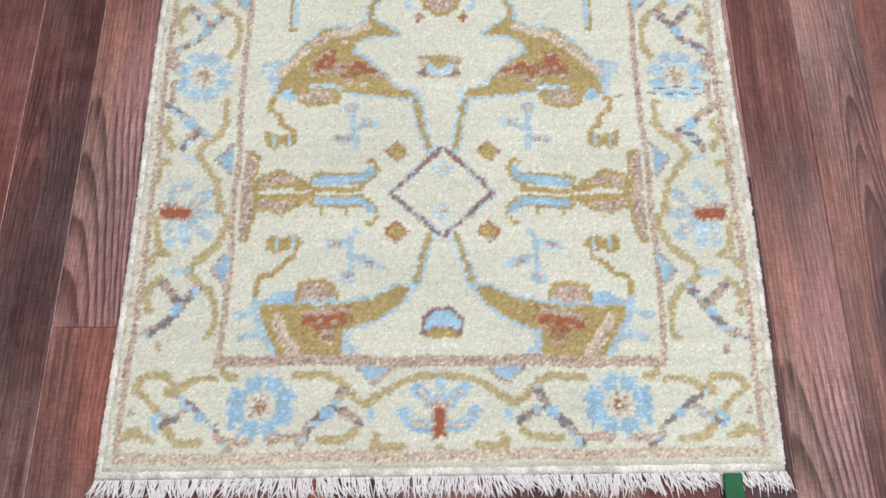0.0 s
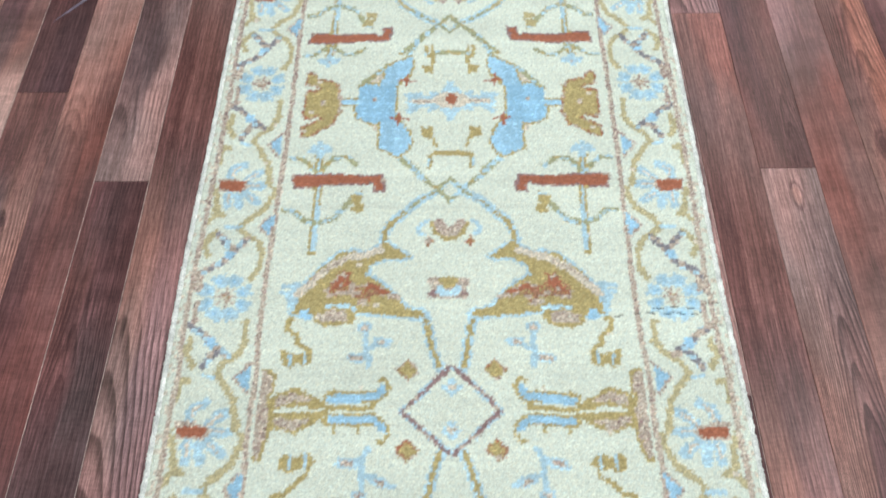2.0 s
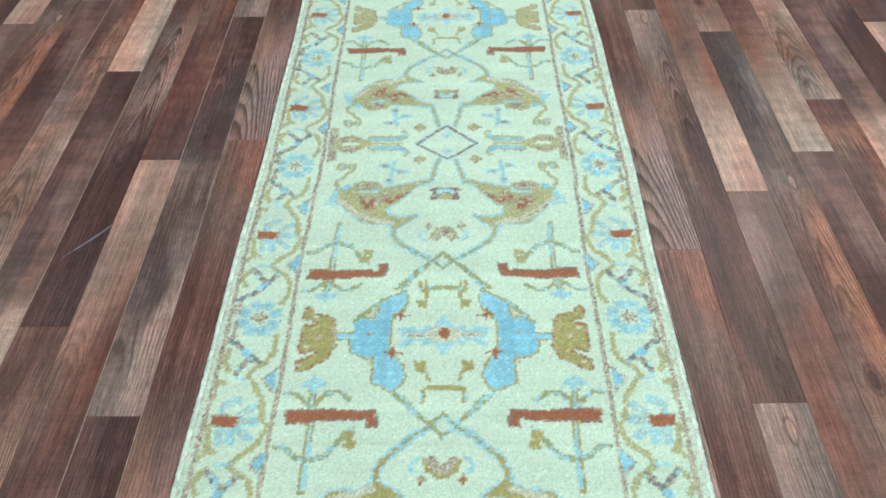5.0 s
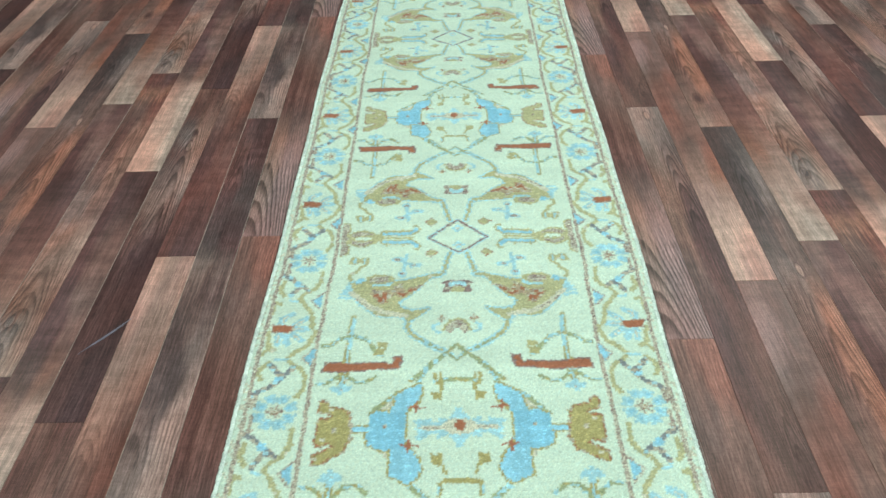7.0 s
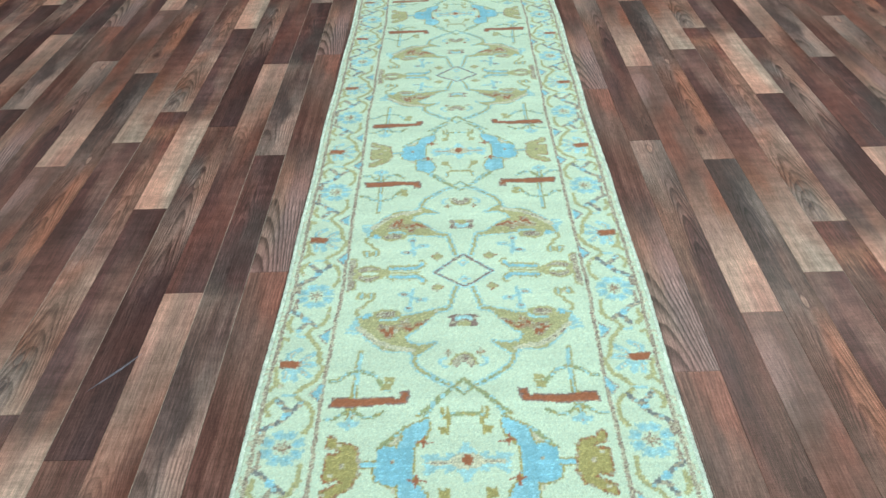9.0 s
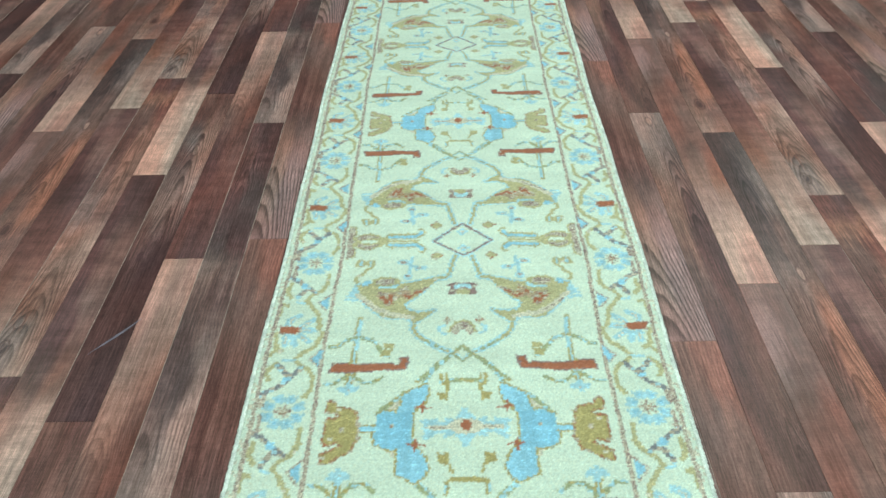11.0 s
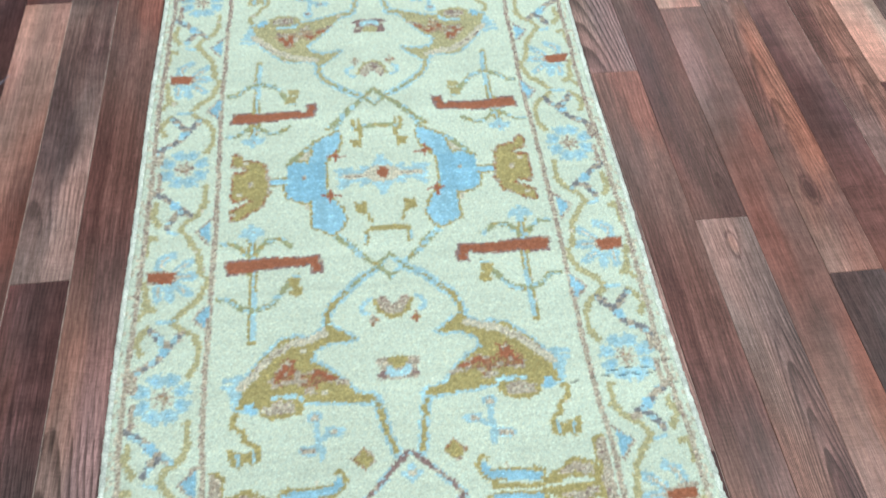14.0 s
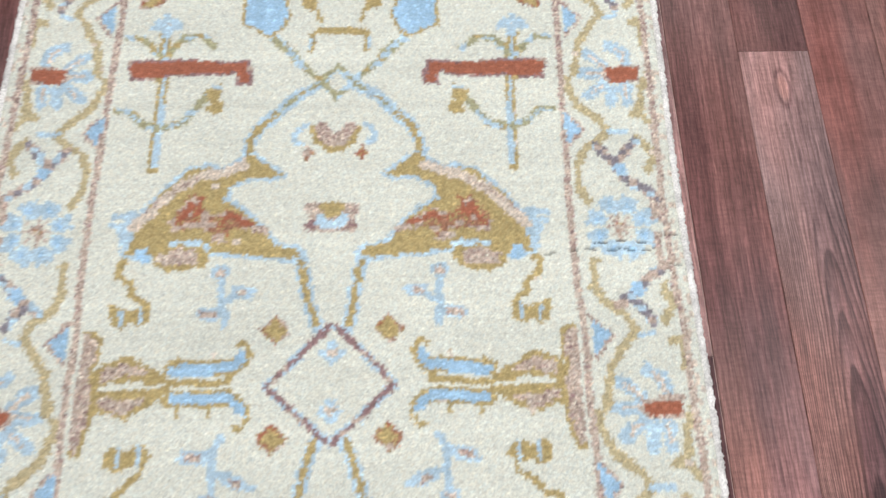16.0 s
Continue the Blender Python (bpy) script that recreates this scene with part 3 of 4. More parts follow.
fill(LOWER, MAUVE, [(238, 20), (223, 26), (208, 27), (194, 19), (187, 13), (212, 15), (235, 8)])
fill(LOWER, OCHRE, [(281, 0), (276, 26), (268, 50), (270, 69), (251, 72), (246, 54), (239, 26), (242, 0)])
fill(LOWER, MAUVE, [(279, 0), (273, 26), (265, 50), (266, 65), (255, 67), (250, 51), (244, 26), (246, 0)])
stroke(LOWER, OCHRE, 7, [(232, 152), (235, 128), (229, 116), (215, 114), (209, 104), (199, 98), (188, 90)])
fill(LOWER, OCHRE, [(227, 65), (216, 59), (204, 67), (195, 59), (181, 65), (179, 75), (188, 85), (200, 81), (211, 87), (225, 81)])
stroke(LOWER, SKY, 5, [(213, 64), (212, 81)])
stroke(LOWER, SKY, 5, [(193, 62), (192, 79)])
stroke(LOWER, SKY, 9, [(40, 128), (55, 128), (73, 135), (87, 147), (118, 153), (153, 156), (195, 152), (227, 152), (230, 171), (221, 192), (209, 209), (200, 219), (170, 219), (142, 219), (122, 217), (120, 192), (106, 183), (88, 178), (74, 167), (60, 156), (45, 141), (40, 128)])
fill(LOWER, OCHRE, [(40, 128), (55, 128), (73, 135), (87, 147), (118, 153), (153, 156), (195, 152), (227, 152), (230, 171), (221, 192), (209, 209), (200, 219), (170, 219), (142, 219), (122, 217), (120, 192), (106, 183), (88, 178), (74, 167), (60, 156), (45, 141)])
stroke(LOWER, BLUSH, 15, [(205, 172), (196, 192), (180, 215)])
stroke(LOWER, MAUVE, 4, [(206, 174), (199, 192), (185, 212)])
fill(LOWER, RUST, [(180, 171), (155, 165), (130, 156), (116, 159), (108, 176), (129, 186), (133, 201), (150, 199), (161, 185)])
stroke(LOWER, RED, 7, [(169, 179), (152, 173), (131, 170), (120, 175)])
stroke(LOWER, RED, 7, [(154, 185), (141, 179)])
stroke(LOWER, MAUVE, 5, [(173, 168), (124, 162)])
stroke(LOWER, MAUVE, 5, [(150, 199), (136, 205)])
fill(LOWER, BLUE, [(222, 149), (210, 137), (188, 135), (176, 149), (186, 156), (210, 153)])
fill(LOWER, OCHRE, [(185, 149), (183, 128), (163, 120), (137, 125), (128, 141), (132, 152)])
fill(LOWER, MAUVE, [(180, 149), (175, 132), (162, 126), (141, 131), (135, 145), (149, 156)])
stroke(LOWER, SKY, 6, [(169, 149), (153, 156), (136, 147)])
stroke(LOWER, SKY, 9, [(257, 167), (236, 165)])
stroke(LOWER, SKY, 9, [(247, 195), (230, 191)])
stroke(LOWER, SKY, 9, [(234, 149), (230, 171), (214, 201), (204, 218)])
stroke(LOWER, SKY, 9, [(119, 192), (118, 208), (107, 216)])
fill(LOWER, PLUM, [(25, 167), (11, 158), (-4, 158), (-4, 197), (26, 193), (24, 182)])
fill(LOWER, BLUE, [(21, 174), (10, 163), (-4, 161), (-4, 181), (21, 186)])
fill(LOWER, OCHRE, [(18, 187), (-4, 182), (-4, 197), (21, 195)])

# corner of the end border, across from the axis and in from the end
CORNER = canvas(240, 410, -8, 160)
# loops and stars in the corner of the end border
stroke(CORNER, OCHRE, 9.5, [(364, 101), (362, 113), (348, 120), (330, 119), (322, 109), (327, 96)])
stroke(CORNER, OCHRE, 9.5, [(364, 101), (346, 86), (332, 70), (318, 66)])
stroke(CORNER, OCHRE, 11, [(374, 40), (358, 50), (349, 40), (338, 38)])
stroke(CORNER, OCHRE, 12, [(322, 52), (312, 38), (284, 36)])
stroke(CORNER, OCHRE, 9.5, [(266, 116), (290, 118), (306, 109), (318, 97)])
stroke(CORNER, GREY, 7, [(318, 97), (300, 86), (285, 72), (266, 53)])
stroke(CORNER, GREY, 10, [(300, 86), (311, 66), (327, 59), (335, 52)])
blob(CORNER, BLUE, 284, 70, 7)
stroke(CORNER, SKY, 7, [(329, 72), (340, 61), (333, 50)])
blob(CORNER, MAUVE, 367, 72, 5)

# one unit of the border, across from the axis and along from the rosette
BAND = canvas(240, 410, -240, 250)
# border unit
rosette(BAND, 326, 0)
stroke(BAND, OCHRE, 10, [(320, 277), (292, 256), (282, 226), (278, 186), (288, 158), (313, 134)])
stroke(BAND, OCHRE, 10, [(313, 134), (323, 122), (307, 108), (291, 99), (282, 78), (283, 49), (292, 33)])
stroke(BAND, OCHRE, 10, [(355, 113), (368, 101), (369, 85), (364, 73)])
stroke(BAND, OCHRE, 10, [(366, 278), (369, 234)])
stroke(BAND, OCHRE, 10, [(370, 193), (363, 154), (351, 144)])
stroke(BAND, OCHRE, 10, [(361, 146), (374, 132)])
stroke(BAND, OCHRE, 10, [(291, -37), (289, -70), (297, -88), (316, -103), (325, -119), (309, -138), (295, -158), (289, -188), (288, -217), (292, -240), (310, -263)])
stroke(BAND, OCHRE, 10, [(367, -68), (369, -94), (358, -108)])
stroke(BAND, OCHRE, 10, [(361, -132), (375, -128), (374, -159)])
stroke(BAND, OCHRE, 10, [(377, -201), (373, -247), (365, -264)])
stroke(BAND, SKY, 6, [(322, 123), (344, 123)])
stroke(BAND, SKY, 6, [(330, -125), (344, -122)])
stroke(BAND, GREY, 11.5, [(306, 103), (318, 88), (327, 76), (342, 57), (363, 44), (376, 31)])
stroke(BAND, GREY, 11.5, [(352, 109), (331, 85)])
blob(BAND, BLUE, 331, 74, 7)
stroke(BAND, MAUVE, 11, [(367, 33), (368, 13)])
stroke(BAND, GREY, 11.5, [(373, -46), (352, -57), (334, -76), (310, -92)])
stroke(BAND, GREY, 11.5, [(333, -89), (346, -111)])
blob(BAND, BLUE, 336, -74, 8)
stroke(BAND, MAUVE, 11, [(366, -12), (365, -40)])
stroke(BAND, MAUVE, 4, [(272, 150), (293, 126), (272, 102)])
stroke(BAND, MAUVE, 4, [(277, -101), (300, -124), (281, -146)])
fill(BAND, BLUE, [(272, 148), (290, 126), (273, 105)])
fill(BAND, BLUE, [(278, -104), (297, -124), (279, -144)])
# palmettes at both ends of the unit
for up in (0, 402):
    stroke(BAND, SKY, 14, [(303, -174), (323, -191)], up)
    stroke(BAND, SKY, 14, [(333, -162), (349, -172), (352, -187)], up)
    stroke(BAND, SKY, 14, [(298, -201), (320, -202)], up)
    stroke(BAND, SKY, 14, [(302, -231), (322, -216)], up)
    stroke(BAND, SKY, 14, [(348, -240), (349, -219)], up)
    stroke(BAND, SKY, 14, [(329, -240), (335, -221)], up)
    stroke(BAND, BLUSH, 4, [(306, -177), (323, -191)], up)
    stroke(BAND, BLUSH, 4, [(339, -167), (349, -174), (350, -187)], up)
    stroke(BAND, BLUSH, 4, [(303, -201), (320, -202)], up)
    stroke(BAND, BLUSH, 4, [(306, -229), (322, -216)], up)
    stroke(BAND, BLUSH, 4, [(347, -236), (349, -219)], up)
    fill(BAND, MAUVE, [(322, -191), (368, -190), (365, -214), (325, -214)], up)
    fill(BAND, RED, [(327, -194), (366, -194), (363, -210), (329, -211)], up)


def sample(c, u, v):
    rows, cols = c["dye"].shape
    i = np.clip(np.round((v - c["v0"]) / STEP).astype(int), 0, rows - 1)
    j = np.clip(np.round((u - c["u0"]) / STEP).astype(int), 0, cols - 1)
    return c["dye"][i, j]


RUG_Y0, RUG_Y1, HALF = 0.212, 4.335, 0.395
DIAMONDS, MEDALLIONS = (0.577, 1.702, 2.83, 3.97), (1.142, 2.289, 3.435)
PALMETTES = (0.129, 0.547, 0.957, 1.400, 1.846, 2.300, 2.745, 3.190, 3.600, 4.000, 4.42)
KNOT = 0.0023
# where bud, heart, lozenge and bar fall in the half cells that the weaver drew out of step: medallion, then 1 beyond it
DRIFT = {(1.142, 1): (174, 302, 380, 413), (2.289, 1): (169, 270, 360, 386)}


def smooth_noise(n, cells, rng):
    """A smooth random line of n samples, about -1 to 1."""
    knots = rng.uniform(-1, 1, cells + 3)
    x = np.linspace(0, cells, n)
    i, f = x.astype(int), x % 1
    f = f * f * (3 - 2 * f)
    return knots[i] * (1 - f) + knots[i + 1] * f


def weave(x, y):
    """The dye of each knot at x, y in metres."""
    au = np.abs(x) * 1000
    dye = np.zeros(x.shape, np.int8)
    centres = sorted([(d, 0) for d in DIAMONDS] + [(m, 1) for m in MEDALLIONS])
    for (a, ka), (b, kb) in zip(centres, centres[1:]):
        m = (y >= a) & (y < b)
        s = (y[m] - a) / (b - a) * 565
        s = 565 - s if ka else s
        drift = DRIFT.get((a if ka else b, ka))
        if drift:
            inner = np.interp(s, (0, *drift[:3], 565), (0, 190, 293, 372, 565))
            outer = np.interp(s, (0, drift[3] - 30, drift[3] + 30, 565), (0, 358, 418, 565))
            s = inner + (outer - inner) * np.clip((au[m] - 50) / 60, 0, 1)
        dye[m] = sample(CELL, au[m], s)
    for c in MEDALLIONS:
        m = (np.abs(y - c) < 0.175) & (au < 285)
        over = sample(MED, au[m], (y[m] - c) * 1000)
        dye[m] = np.where(over > 0, over, dye[m])
    for m, v in ((y < DIAMONDS[0], DIAMONDS[0] - y), (y >= DIAMONDS[-1], y - DIAMONDS[-1])):
        dye[m] = sample(LOWER, au[m], v[m] * 1000)
    # side borders
    side = au > 262
    for a, b in zip(PALMETTES, PALMETTES[1:]):
        m = side & (y >= a) & (y < b)
        dye[m] = sample(BAND, au[m], ((y[m] - a) / (b - a) - 0.5) * 402)
    dye[(au > 265) & (au < 275.5) & (dye == CREAM)] = MAUVE
    # end borders
    for d in (y - RUG_Y0, RUG_Y1 - y):
        m = d < 0.145
        dye[m] = sample(BAND, 402 - d[m] * 1000 * 0.94, (au[m] / 213 - 1) * 201)
        corner = m & (au > 266)
        dye[corner] = sample(CORNER, au[corner], d[corner] * 1000)
        dye[m & (dye == SKY)] = BLUE
        gap = (d >= 0.145) & (d < 0.169) & (au > 277)
        dye[gap] = np.where(np.hypot(au[gap] - 346, d[gap] * 1000 - 155) < 6, MAUVE, CREAM)
        dye[(d < 0.145) & (d > 0.133) & (au < 276) & (dye == CREAM)] = MAUVE
        dye[(d < 0.025) & (d > 0.008)] = MAUVE
        dye[d <= 0.008] = CREAM
    dye[(au > 373) & (au < 382.5) & (y > RUG_Y0 + 0.008) & (y < RUG_Y1 - 0.008)] = MAUVE
    dye[au >= 382.5] = CREAM
    return dye


def end_skew(x, y):
    """How far the near end is pushed in, more on one side than on the other, fading along the border."""
    return (0.0115 + 0.017 * x) * np.clip(1 - (y - RUG_Y0) / 0.14, 0, 1)


def rug_edge(y):
    """How far the rug's edges wander from straight lines, in metres."""
    return 0.0022 * np.sin(y * 4.1 + 0.6) + 0.0014 * np.sin(y * 11.3 + 2.0)


def pile_mesh():
    rng = np.random.default_rng(7)
    nx, ny = int(2 * HALF / KNOT) + 1, int((RUG_Y1 - RUG_Y0) / KNOT) + 1
    gx, gy = np.meshgrid(np.linspace(-HALF, HALF, nx), np.linspace(RUG_Y0, RUG_Y1, ny))
    # the weaver's hand: slow drift of the drawing and ragged knots
    wx = 0.0016 * smooth_noise(ny, 60, rng)[:, None] + 0.0009 * smooth_noise(ny, 420, rng)[:, None]
    wy = 0.0022 * smooth_noise(nx, 14, rng)[None, :] + 0.0010 * smooth_noise(nx, 90, rng)[None, :]
    jx, jy = rng.normal(0, 0.0006, gx.shape), rng.normal(0, 0.0006, gx.shape)
    # the drawing goes in steps of whole knots
    sx, sy = 0.0040, 0.0036
    dye = weave(np.round((gx + wx + jx) / sx) * sx, np.round((gy + wy + jy) / sy) * sy)
    # mixed yarns: single knots in the browns, short runs of another colour in the thin lines
    lot = rng.random(gx.shape)
    clump = np.kron(rng.random((ny // 3 + 1, nx // 4 + 1)), np.ones((3, 4)))[:ny, :nx]
    dye = np.where((dye == MAUVE) & (np.minimum(gy - RUG_Y0, RUG_Y1 - gy) < 0.027) & (rng.random(gx.shape) < 0.82), BLUSH, dye)
    # one bud drawn in the dark yarn
    dye = np.where((dye == MAUVE) & (np.abs(gx) < 0.045) & (np.abs(gy - 1.525) < 0.05), PLUM, dye)
    dye = np.where((np.abs(gx) > 0.3825) & (clump < 0.22), BLUSH, dye)
    for old, new_dye, chance in ((MAUVE, BLUSH, lot < 0.25), (MAUVE, PLUM, lot > np.interp(gy, (0.7, 1.1, 1.6), (0.91, 0.72, 0.50))), (RUST, MAUVE, clump < 0.30), (RUST, OCHRE, lot < 0.22), (RUST, RED, clump > 0.86), (GREY, SKY, clump < 0.20),
                                 (GREY, MAUVE, clump > 0.62), (SAGE, SKY, clump < 0.22), (SAGE, OCHRE, clump > 0.86), (OCHRE, BLUSH, clump < 0.012), (PLUM, MAUVE, clump < 0.12)):
        dye = np.where((dye == old) & chance, new_dye, dye)
    colour = DYES[dye]
    # neighbouring tufts blend at their edges
    soft = np.pad(colour, ((1, 1), (1, 1), (0, 0)), mode="edge")
    colour = 0.80 * colour + 0.05 * (soft[:-2, 1:-1] + soft[2:, 1:-1] + soft[1:-1, :-2] + soft[1:-1, 2:])
    # paler dye lots of ochre further along the rug
    pale = np.interp(gy, (0, 1.25, 1.42, 1.9, 2.05, 2.4, 5), (0, 0, 0.20, 0.18, 0.12, 0.20, 0.20))
    pale = np.where(np.isin(dye, (OCHRE, RUST, MAUVE)) & (np.abs(gx) < 0.262) & (gy > RUG_Y0 + 0.13), pale, (0.20 + 0.15 * pale) * np.isin(dye, (OCHRE, SAGE)) * ((np.abs(gx) > 0.262) | (gy < RUG_Y0 + 0.13)))
    colour = colour + (DYES[CREAM] - colour) * pale[..., None]
    # uneven yarn: single flecks, mixed fibres in the brown parts, and slow changes of the dye lot
    fleck = 1 + rng.normal(0, 0.055, gx.shape)
    mixed = np.isin(dye, (MAUVE, RUST, PLUM, BLUSH, GREY))
    fleck = np.where(mixed, 1 + rng.normal(0, 0.16, gx.shape), fleck)
    fleck = np.where(np.isin(dye, (OCHRE, SAGE)), 1 + rng.normal(0, 0.12, gx.shape), fleck)
    # short sideways hairs, their glint painted into the yarn colour
    hair_glint = rng.random(gx.shape) < 0.045
    hair_glint |= np.roll(hair_glint, 1, 1)
    fleck = np.where(hair_glint & (dye != CREAM), fleck * 1.3, fleck)
    # sparkles and the shade in gaps between tufts, as lighter and darker knots
    fleck = fleck * np.where(rng.random(gx.shape) < 0.04, 1.18, 1.0) * np.where(rng.random(gx.shape) < 0.03, 0.84, 1.0)
    fleck = fleck * (1 + 0.03 * smooth_noise(ny, 300, rng))[:, None]
    # faint weft ridges, their shading put into the colour of each row
    fleck = fleck * (1 + rng.normal(0, 0.018, (ny, 1)))
    blues = np.isin(dye, (SKY, BLUE, DEEP))
    fleck = np.where(blues, fleck * (1 + 0.10 * smooth_noise(nx, 80, rng)[None, :]) * (1 + 0.07 * smooth_noise(ny, 500, rng)[:, None]), fleck)
    colour = colour * fleck[..., None]
    tint = rng.normal(0, 0.02, gx.shape)
    colour[..., 0] *= 1 + tint
    colour[..., 2] *= 1 - tint
    # two split weft lines across the border near the second rosette, shade painted inside
    split = np.zeros(gx.shape, bool)
    for cy, x0, x1, slit_shade in ((0.735, 0.292, 0.352, 0.22), (0.7255, 0.264, 0.364, 0.38), (0.744, 0.367, 0.389, 0.30), (0.7085, 0.376, 0.392, 0.45), (0.7205, 0.236, 0.249, 0.5)):
        line = cy + 0.0013 * np.sin(gx * 160)
        m = (np.abs(gy - line) < 0.0013) & (gx > x0) & (gx < x1) & (np.sin(gx * 290 + 900 * cy) + rng.normal(0, 0.5, gx.shape) > -0.5)
        colour[m] *= slit_shade
        split |= m
    z = 0.0105 + rng.normal(0, 0.00055, gx.shape)
    z -= 0.0035 * split
    z += 0.0006 * smooth_noise(ny, 34, rng)[:, None] + 0.0004 * smooth_noise(nx, 9, rng)[None, :]
    edge = np.minimum(HALF - np.abs(gx), np.minimum(gy - RUG_Y0, RUG_Y1 - gy))
    z -= 0.0055 * np.clip(1 - edge / 0.009, 0, 1) ** 2
    px = gx + rug_edge(gy) - 0.003 + rng.normal(0, 0.00035, gx.shape)
    py = gy + end_skew(gx, gy) + rng.normal(0, 0.00035, gx.shape)
    # skirt down to the floor all round
    verts = np.stack([px, py, z], -1).reshape(-1, 3)
    idx = np.arange(nx * ny).reshape(ny, nx)
    faces = np.stack([idx[:-1, :-1], idx[:-1, 1:], idx[1:, 1:], idx[1:, :-1]], -1).reshape(-1, 4)
    rim = np.concatenate([idx[0, :], idx[1:, -1], idx[-1, -2::-1], idx[-2:0:-1, 0]])
    low = verts[rim].copy()
    low[:, 2] = 0.001
    base = len(verts) + np.arange(len(rim))
    skirt = np.stack([rim, base, np.roll(base, -1), np.roll(rim, -1)], -1)
    verts, faces = np.concatenate([verts, low]), np.concatenate([faces, skirt])
    tones = np.concatenate([colour.reshape(-1, 3), np.repeat(DYES[:1] * 0.9, len(rim), 0)])
    me = bpy.data.meshes.new("woven_field")
    me.vertices.add(len(verts))
    me.vertices.foreach_set("co", verts.ravel())
    me.loops.add(faces.size)
    me.loops.foreach_set("vertex_index", faces.ravel())
    me.polygons.add(len(faces))
    me.polygons.foreach_set("loop_start", np.arange(0, faces.size, 4))
    me.polygons.foreach_set("use_smooth", np.ones(len(faces), bool))
    me.update(calc_edges=True)
    layer = me.attributes.new("yarn", "FLOAT_COLOR", "POINT")
    layer.data.foreach_set("color", np.concatenate([np.clip(tones, 0.01, 0.95), np.ones((len(tones), 1))], 1).ravel())
    me.materials.append(WOOL)
    return me


rug = tagged(new("runner_rug"), "long cream wool runner rug, blue and ochre motifs, white fringe", "rug")
pile = new("woven_field", pile_mesh())
pile.parent = rug


def selvedge_mesh(side):
    """The overcast edge: a yarn roll with a turn every few millimetres."""
    rng = random.Random(11 + side)
    me = bpy.data.meshes.new("selvedge")
    verts, faces, ring = [], [], 8
    n = int((RUG_Y1 - RUG_Y0) / 0.0022)
    for i in range(n + 1):
        y = RUG_Y0 + (RUG_Y1 - RUG_Y0) * i / n
        r = 0.0042 + 0.0003 * math.sin(i * 2.1) + rng.uniform(-0.0008, 0.0008)
        cx = side * (HALF + 0.0013) + float(rug_edge(np.array(y))) - 0.003 + rng.uniform(-0.0005, 0.0005)
        for k in range(ring):
            a = 2 * math.pi * k / ring
            verts.append((cx + r * 1.15 * math.cos(a), y + float(end_skew(cx, y)) + 0.0012 * math.cos(a), 0.0052 + r * math.sin(a)))
    for i in range(n):
        for k in range(ring):
            a, b = i * ring + k, i * ring + (k + 1) % ring
            faces.append((a, b, b + ring, a + ring))
    faces += [tuple(range(ring))[::-1], tuple(range(n * ring, n * ring + ring))]
    me.from_pydata(verts, [], faces)
    me.polygons.foreach_set("use_smooth", np.ones(len(faces), bool))
    me.materials.append(SELVEDGE)
    return me


for side in (-1, 1):
    edge_roll = new("selvedge", selvedge_mesh(side))
    edge_roll.parent = rug
    tagged(edge_roll, "overcast off-white wool edge")


def end_band(y, name):
    """The flat woven end beyond the pile."""
    bm = bmesh.new()
    n = 240
    rows = []
    for k in range(7):
        a = math.pi * k / 6
        row = []
        for i in range(n + 1):
            x = -HALF - 0.007 + (2 * HALF + 0.008) * i / n
            row.append(bm.verts.new((x, y + float(end_skew(x, y)) - 0.0065 * math.cos(a) + 0.0008 * math.sin(i * 0.37), 0.001 + (0.0082 + 0.0007 * math.sin(i * 1.9)) * math.sin(a))))
        rows.append(row)
    for r0, r1 in zip(rows, rows[1:]):
        for i in range(n):
            bm.faces.new((r0[i], r0[i + 1], r1[i + 1], r1[i])).smooth = True
    return part(name, bm, SELVEDGE, rug, "flat woven off-white end band")


end_band(RUG_Y0 - 0.002, "end_band")
end_band(RUG_Y1 + 0.002, "end_band")


def tassel_mesh(seed):
    """A tuft of twisted cotton ends, rooted at the origin and running along -y."""
    rng = random.Random(seed)
    bm = bmesh.new()
    for s in range(5):
        lean, length = rng.uniform(-0.30, 0.30), rng.uniform(0.015, 0.027)
        x0, r0 = (s - 2) * 0.0010 + rng.uniform(-0.0003, 0.0003), rng.uniform(0.00060, 0.00085)
        bend, lift = rng.uniform(-0.6, 0.6), rng.uniform(0.0010, 0.0034)
        rings = []
        for i in range(6):
            f = i / 5
            x = x0 + length * (lean * f + bend * f * f * 0.5)
            z = 0.0016 + (0.0042 * (1 - f) ** 2) + lift * math.sin(math.pi * f) * 0.6
            r = r0 * (0.95 + 0.1 * f) * (1 if i < 5 else 0.75)
            rings.append([bm.verts.new((x + r * math.cos(k * math.pi / 2.5), -length * f, z + r * math.sin(k * math.pi / 2.5))) for k in range(5)])
        for a, b in zip(rings, rings[1:]):
            for k in range(5):
                bm.faces.new((a[k], a[(k + 1) % 5], b[(k + 1) % 5], b[k])).smooth = True
        bm.faces.new(rings[-1])
    bmesh.ops.recalc_face_normals(bm, faces=bm.faces[:])
    return mesh_of("tassel", bm, COTTON)


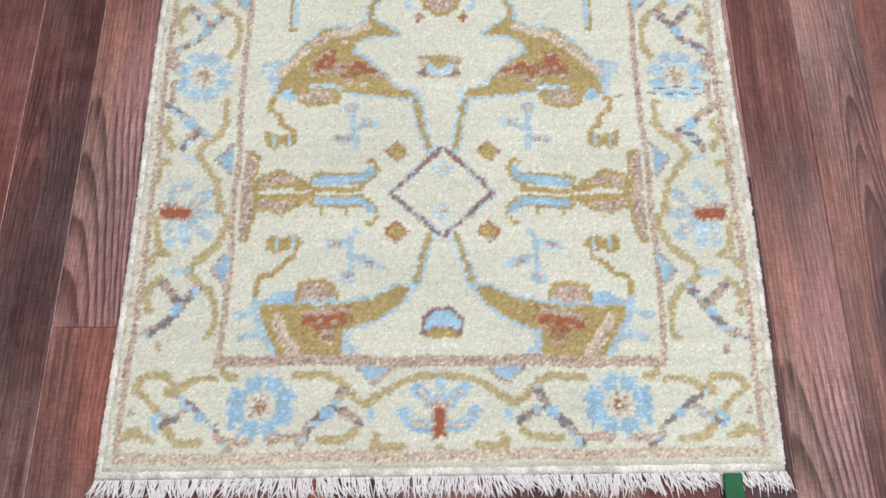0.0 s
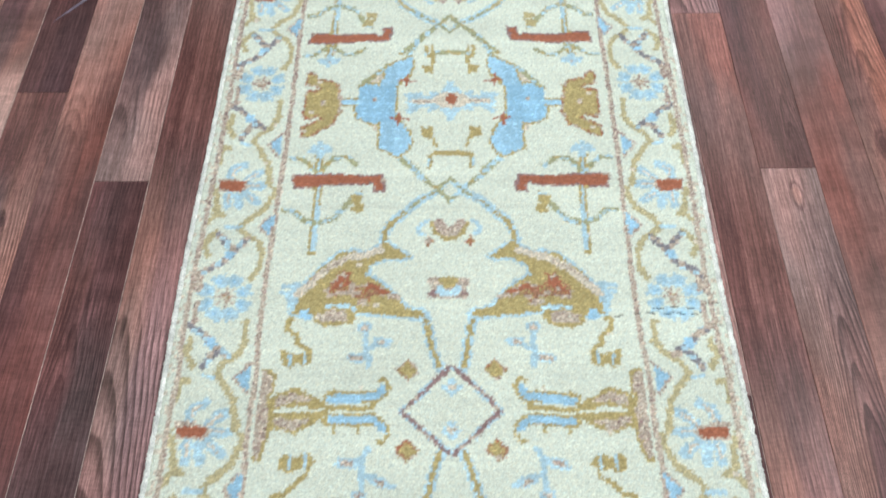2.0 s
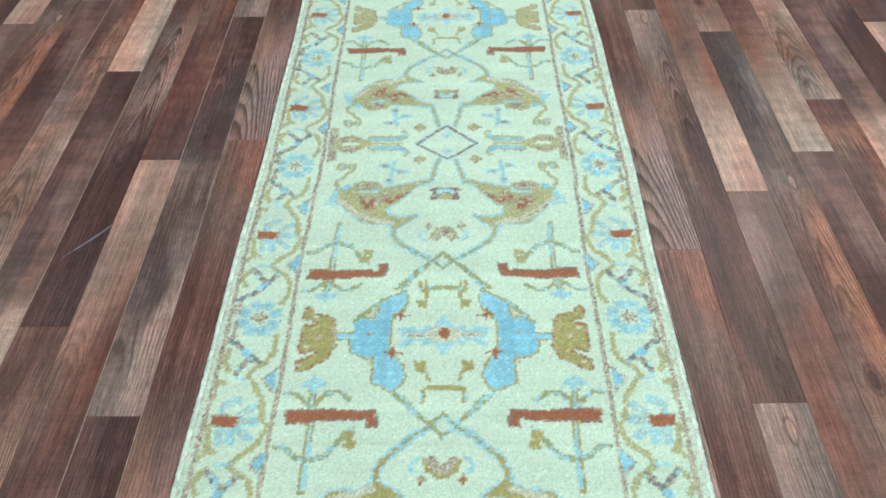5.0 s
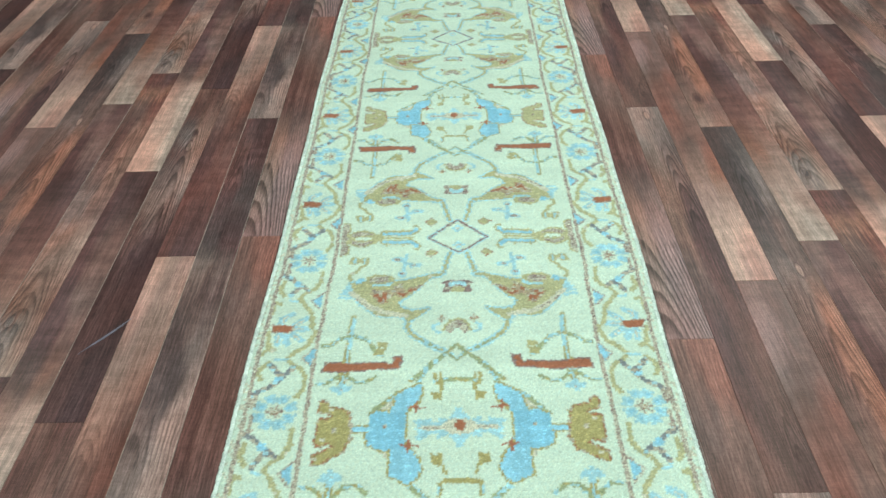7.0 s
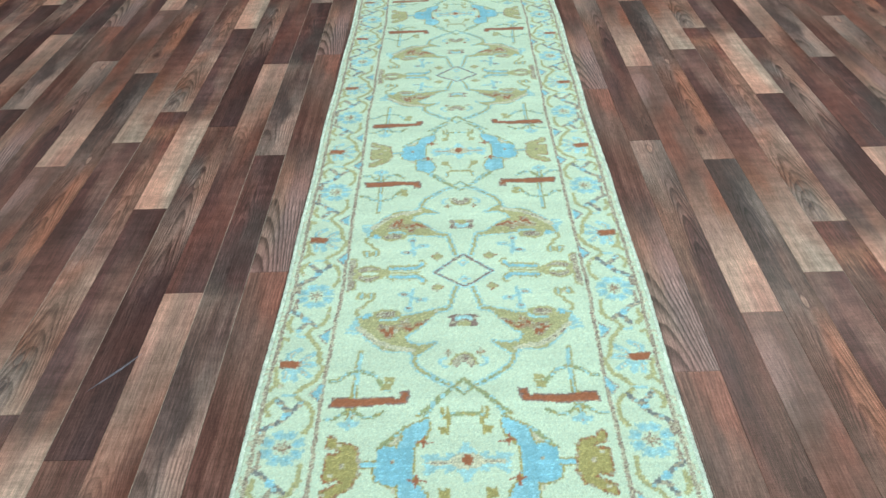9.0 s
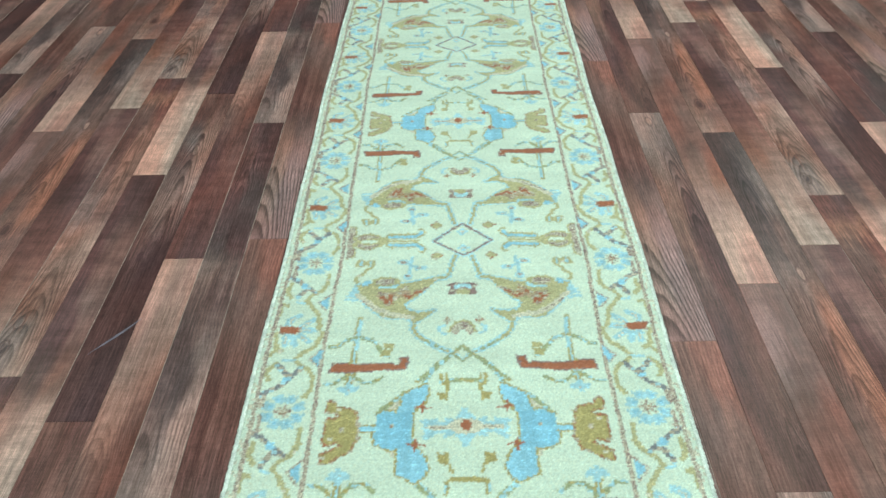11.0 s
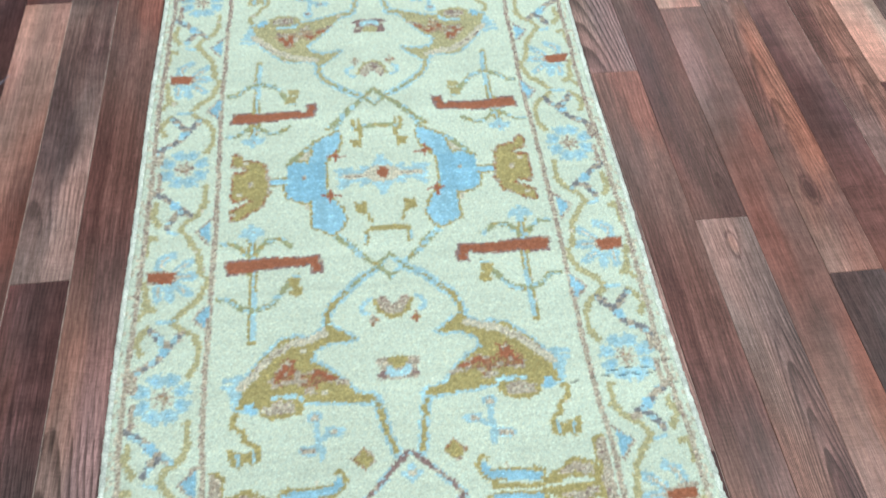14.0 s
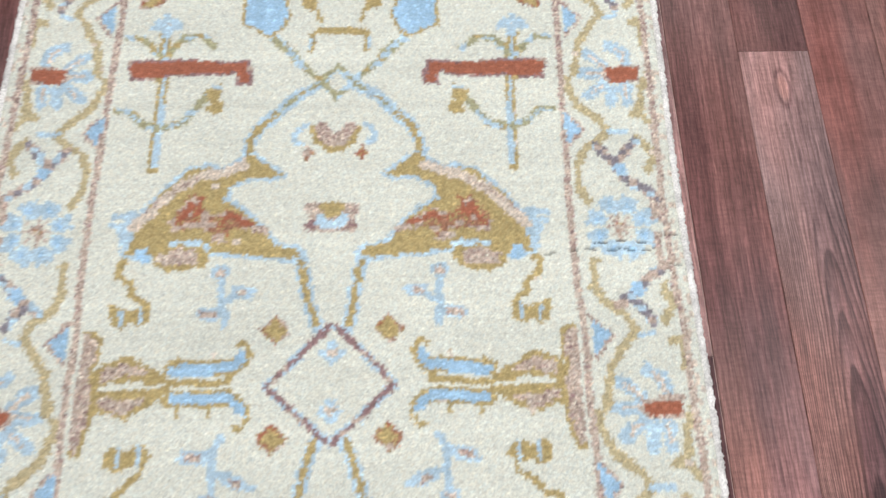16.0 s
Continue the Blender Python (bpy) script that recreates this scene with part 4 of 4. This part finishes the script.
TUFTS = [tassel_mesh(s) for s in range(12)]
tuft_rng = random.Random(3)
for end_y, turn in ((RUG_Y0 - 0.0075, 0), (RUG_Y1 + 0.0075, 180)):
    count = 190 if turn == 0 else 130
    for i in range(count):
        f = i / (count - 1)
        x = -HALF - 0.004 + (2 * HALF + 0.006) * f + tuft_rng.uniform(-0.0026, 0.0026)
        lean = -24 + 62 * f + 14 * math.sin(f * 23) + tuft_rng.uniform(-9, 9)
        t = new("tassel", tuft_rng.choice(TUFTS))
        t.parent = rug
        t.matrix_basis = pose(x, end_y + float(end_skew(x, end_y)), 0, 0, 0, turn + (lean if turn == 0 else -lean)) @ Matrix.Diagonal((1.0, tuft_rng.uniform(0.85, 1.1), 1, 1))

# ---------------------------------------------------------------- green tag lying on the fringe
tag = tagged(new("green_tag", mesh_of("green_tag", slab(0.3235, 0.3455, 0.166, 0.2205, 0.0075, 0.0105, 0.0008), GREEN)), "dark green plastic tag lying at the rug fringe", "tag")

# ---------------------------------------------------------------- planks
# ten printed strips side by side; the set repeats every ten columns, a little further back each time
SEAM_X, FLOOR_TURN, SET_SHIFT = 0.5009, 0.0070, -0.3769
STARTS = (0.9942, 1.5373, 0.8689, 1.6732, 0.5405, 1.2844, 0.4215, 0.912, 0.2242, 0.9831)


def print_layer(me, coords):
    layer = me.attributes.new("print", "FLOAT_VECTOR", "POINT")
    layer.data.foreach_set("vector", np.array(coords, np.float32).ravel())


def plank_mesh(index):
    bm = bmesh.new()
    w, l, g = PLANK_W / 2 - 0.0002, PLANK_L / 2 - 0.0002, 0.0006
    corners = ((-1, -1), (1, -1), (1, 1), (-1, 1))
    # strips whose right bevel carries the painted highlight line
    worn_glint = index in (3, 5, 7, 8)
    top = [bm.verts.new((x * (w - (0.0010 if worn_glint and x > 0 else g)), y * (l - g), 0.0)) for x, y in corners]
    mid = [bm.verts.new((x * w, y * l, -0.0004)) for x, y in corners]
    low = [bm.verts.new((x * w, y * l, -0.009)) for x, y in corners]
    bm.faces.new(top)
    for a, b in ((top, mid), (mid, low)):
        for i in range(4):
            bm.faces.new((b[i], b[(i + 1) % 4], a[(i + 1) % 4], a[i])).material_index = int(a is top and i == 1 and worn_glint)
    me = mesh_of("plank", bm, WOODS[index])
    me.materials.append(WORN_GLINT)
    print_layer(me, [(v.co.x, v.co.y + PLANK_L / 2, v.co.z) for v in me.vertices])
    return me


PLANKS = [plank_mesh(i) for i in range(len(STRIPS))]
floor_rng = random.Random(21)
spin = Matrix.Rotation(FLOOR_TURN, 4, "Z")
far_verts, far_faces, far_print, far_kind = [], [], [], []
for k in range(-56, 46):
    kind = k % 10
    for r in range(-8, 9):
        at = spin @ Vector((SEAM_X + (k + 0.5) * PLANK_W, STARTS[kind] + SET_SHIFT * (k // 10) + (r + 0.5) * PLANK_L, 0))
        near_end, far_end = max(-PLANK_L / 2, ROOM_Y0 + 0.03 - at.y), min(PLANK_L / 2, ROOM_Y1 - 0.03 - at.y)
        if abs(at.x) > ROOM_X - 0.06 or far_end - near_end < 0.05:
            continue
        if abs(at.x) < 2.2 and -0.7 < at.y < 4.9:
            p = new("plank", PLANKS[kind])
            p.parent = floor
            p.matrix_basis = Matrix.Translation(at + Vector((0, 0, floor_rng.uniform(-0.00012, 0.00012)))) @ spin
        else:
            i = len(far_verts)
            for x, y in ((-1, near_end), (1, near_end), (1, far_end), (-1, far_end)):
                corner = Vector((x * (PLANK_W / 2 - 0.0005), y, 0))
                far_verts.append(at + spin @ corner)
                far_print.append((corner.x, corner.y + PLANK_L / 2, 0))
            far_faces.append((i, i + 1, i + 2, i + 3))
            far_kind.append(kind)
far = bpy.data.meshes.new("far_planks")
far.from_pydata(far_verts, [], far_faces)
for wood in WOODS:
    far.materials.append(wood)
far.polygons.foreach_set("material_index", far_kind)
print_layer(far, far_print)
rest = new("far_planks", far)
rest.parent = floor
tagged(rest, kind="stuff")


def scuff_mesh():
    """A thin curved rubber mark dragged over two planks."""
    bm = bmesh.new()
    path = [Vector((-0.742 + 0.077 * f + 0.006 * math.sin(3 * f), 1.345 + 0.112 * f ** 0.9, 0.0003)) for f in (i / 14 for i in range(15))]
    rows = []
    for i, p in enumerate(path):
        d = (path[min(i + 1, 14)] - path[max(i - 1, 0)]).normalized()
        w = 0.0028 * math.sin(math.pi * (i + 0.6) / 15.2)
        side = Vector((-d.y, d.x, 0)) * w
        rows.append((bm.verts.new(p - side), bm.verts.new(p + Vector((0, 0, 0.0002))), bm.verts.new(p + side)))
    for a, b in zip(rows, rows[1:]):
        bm.faces.new((a[0], a[1], b[1], b[0]))
        bm.faces.new((a[1], a[2], b[2], b[1]))
    bmesh.ops.recalc_face_normals(bm, faces=bm.faces[:])
    return mesh_of("scuff_mark", bm, SCUFF)


scuff = new("scuff_mark", scuff_mesh())
scuff.parent = floor
tagged(scuff, "faint bluish scuff mark")
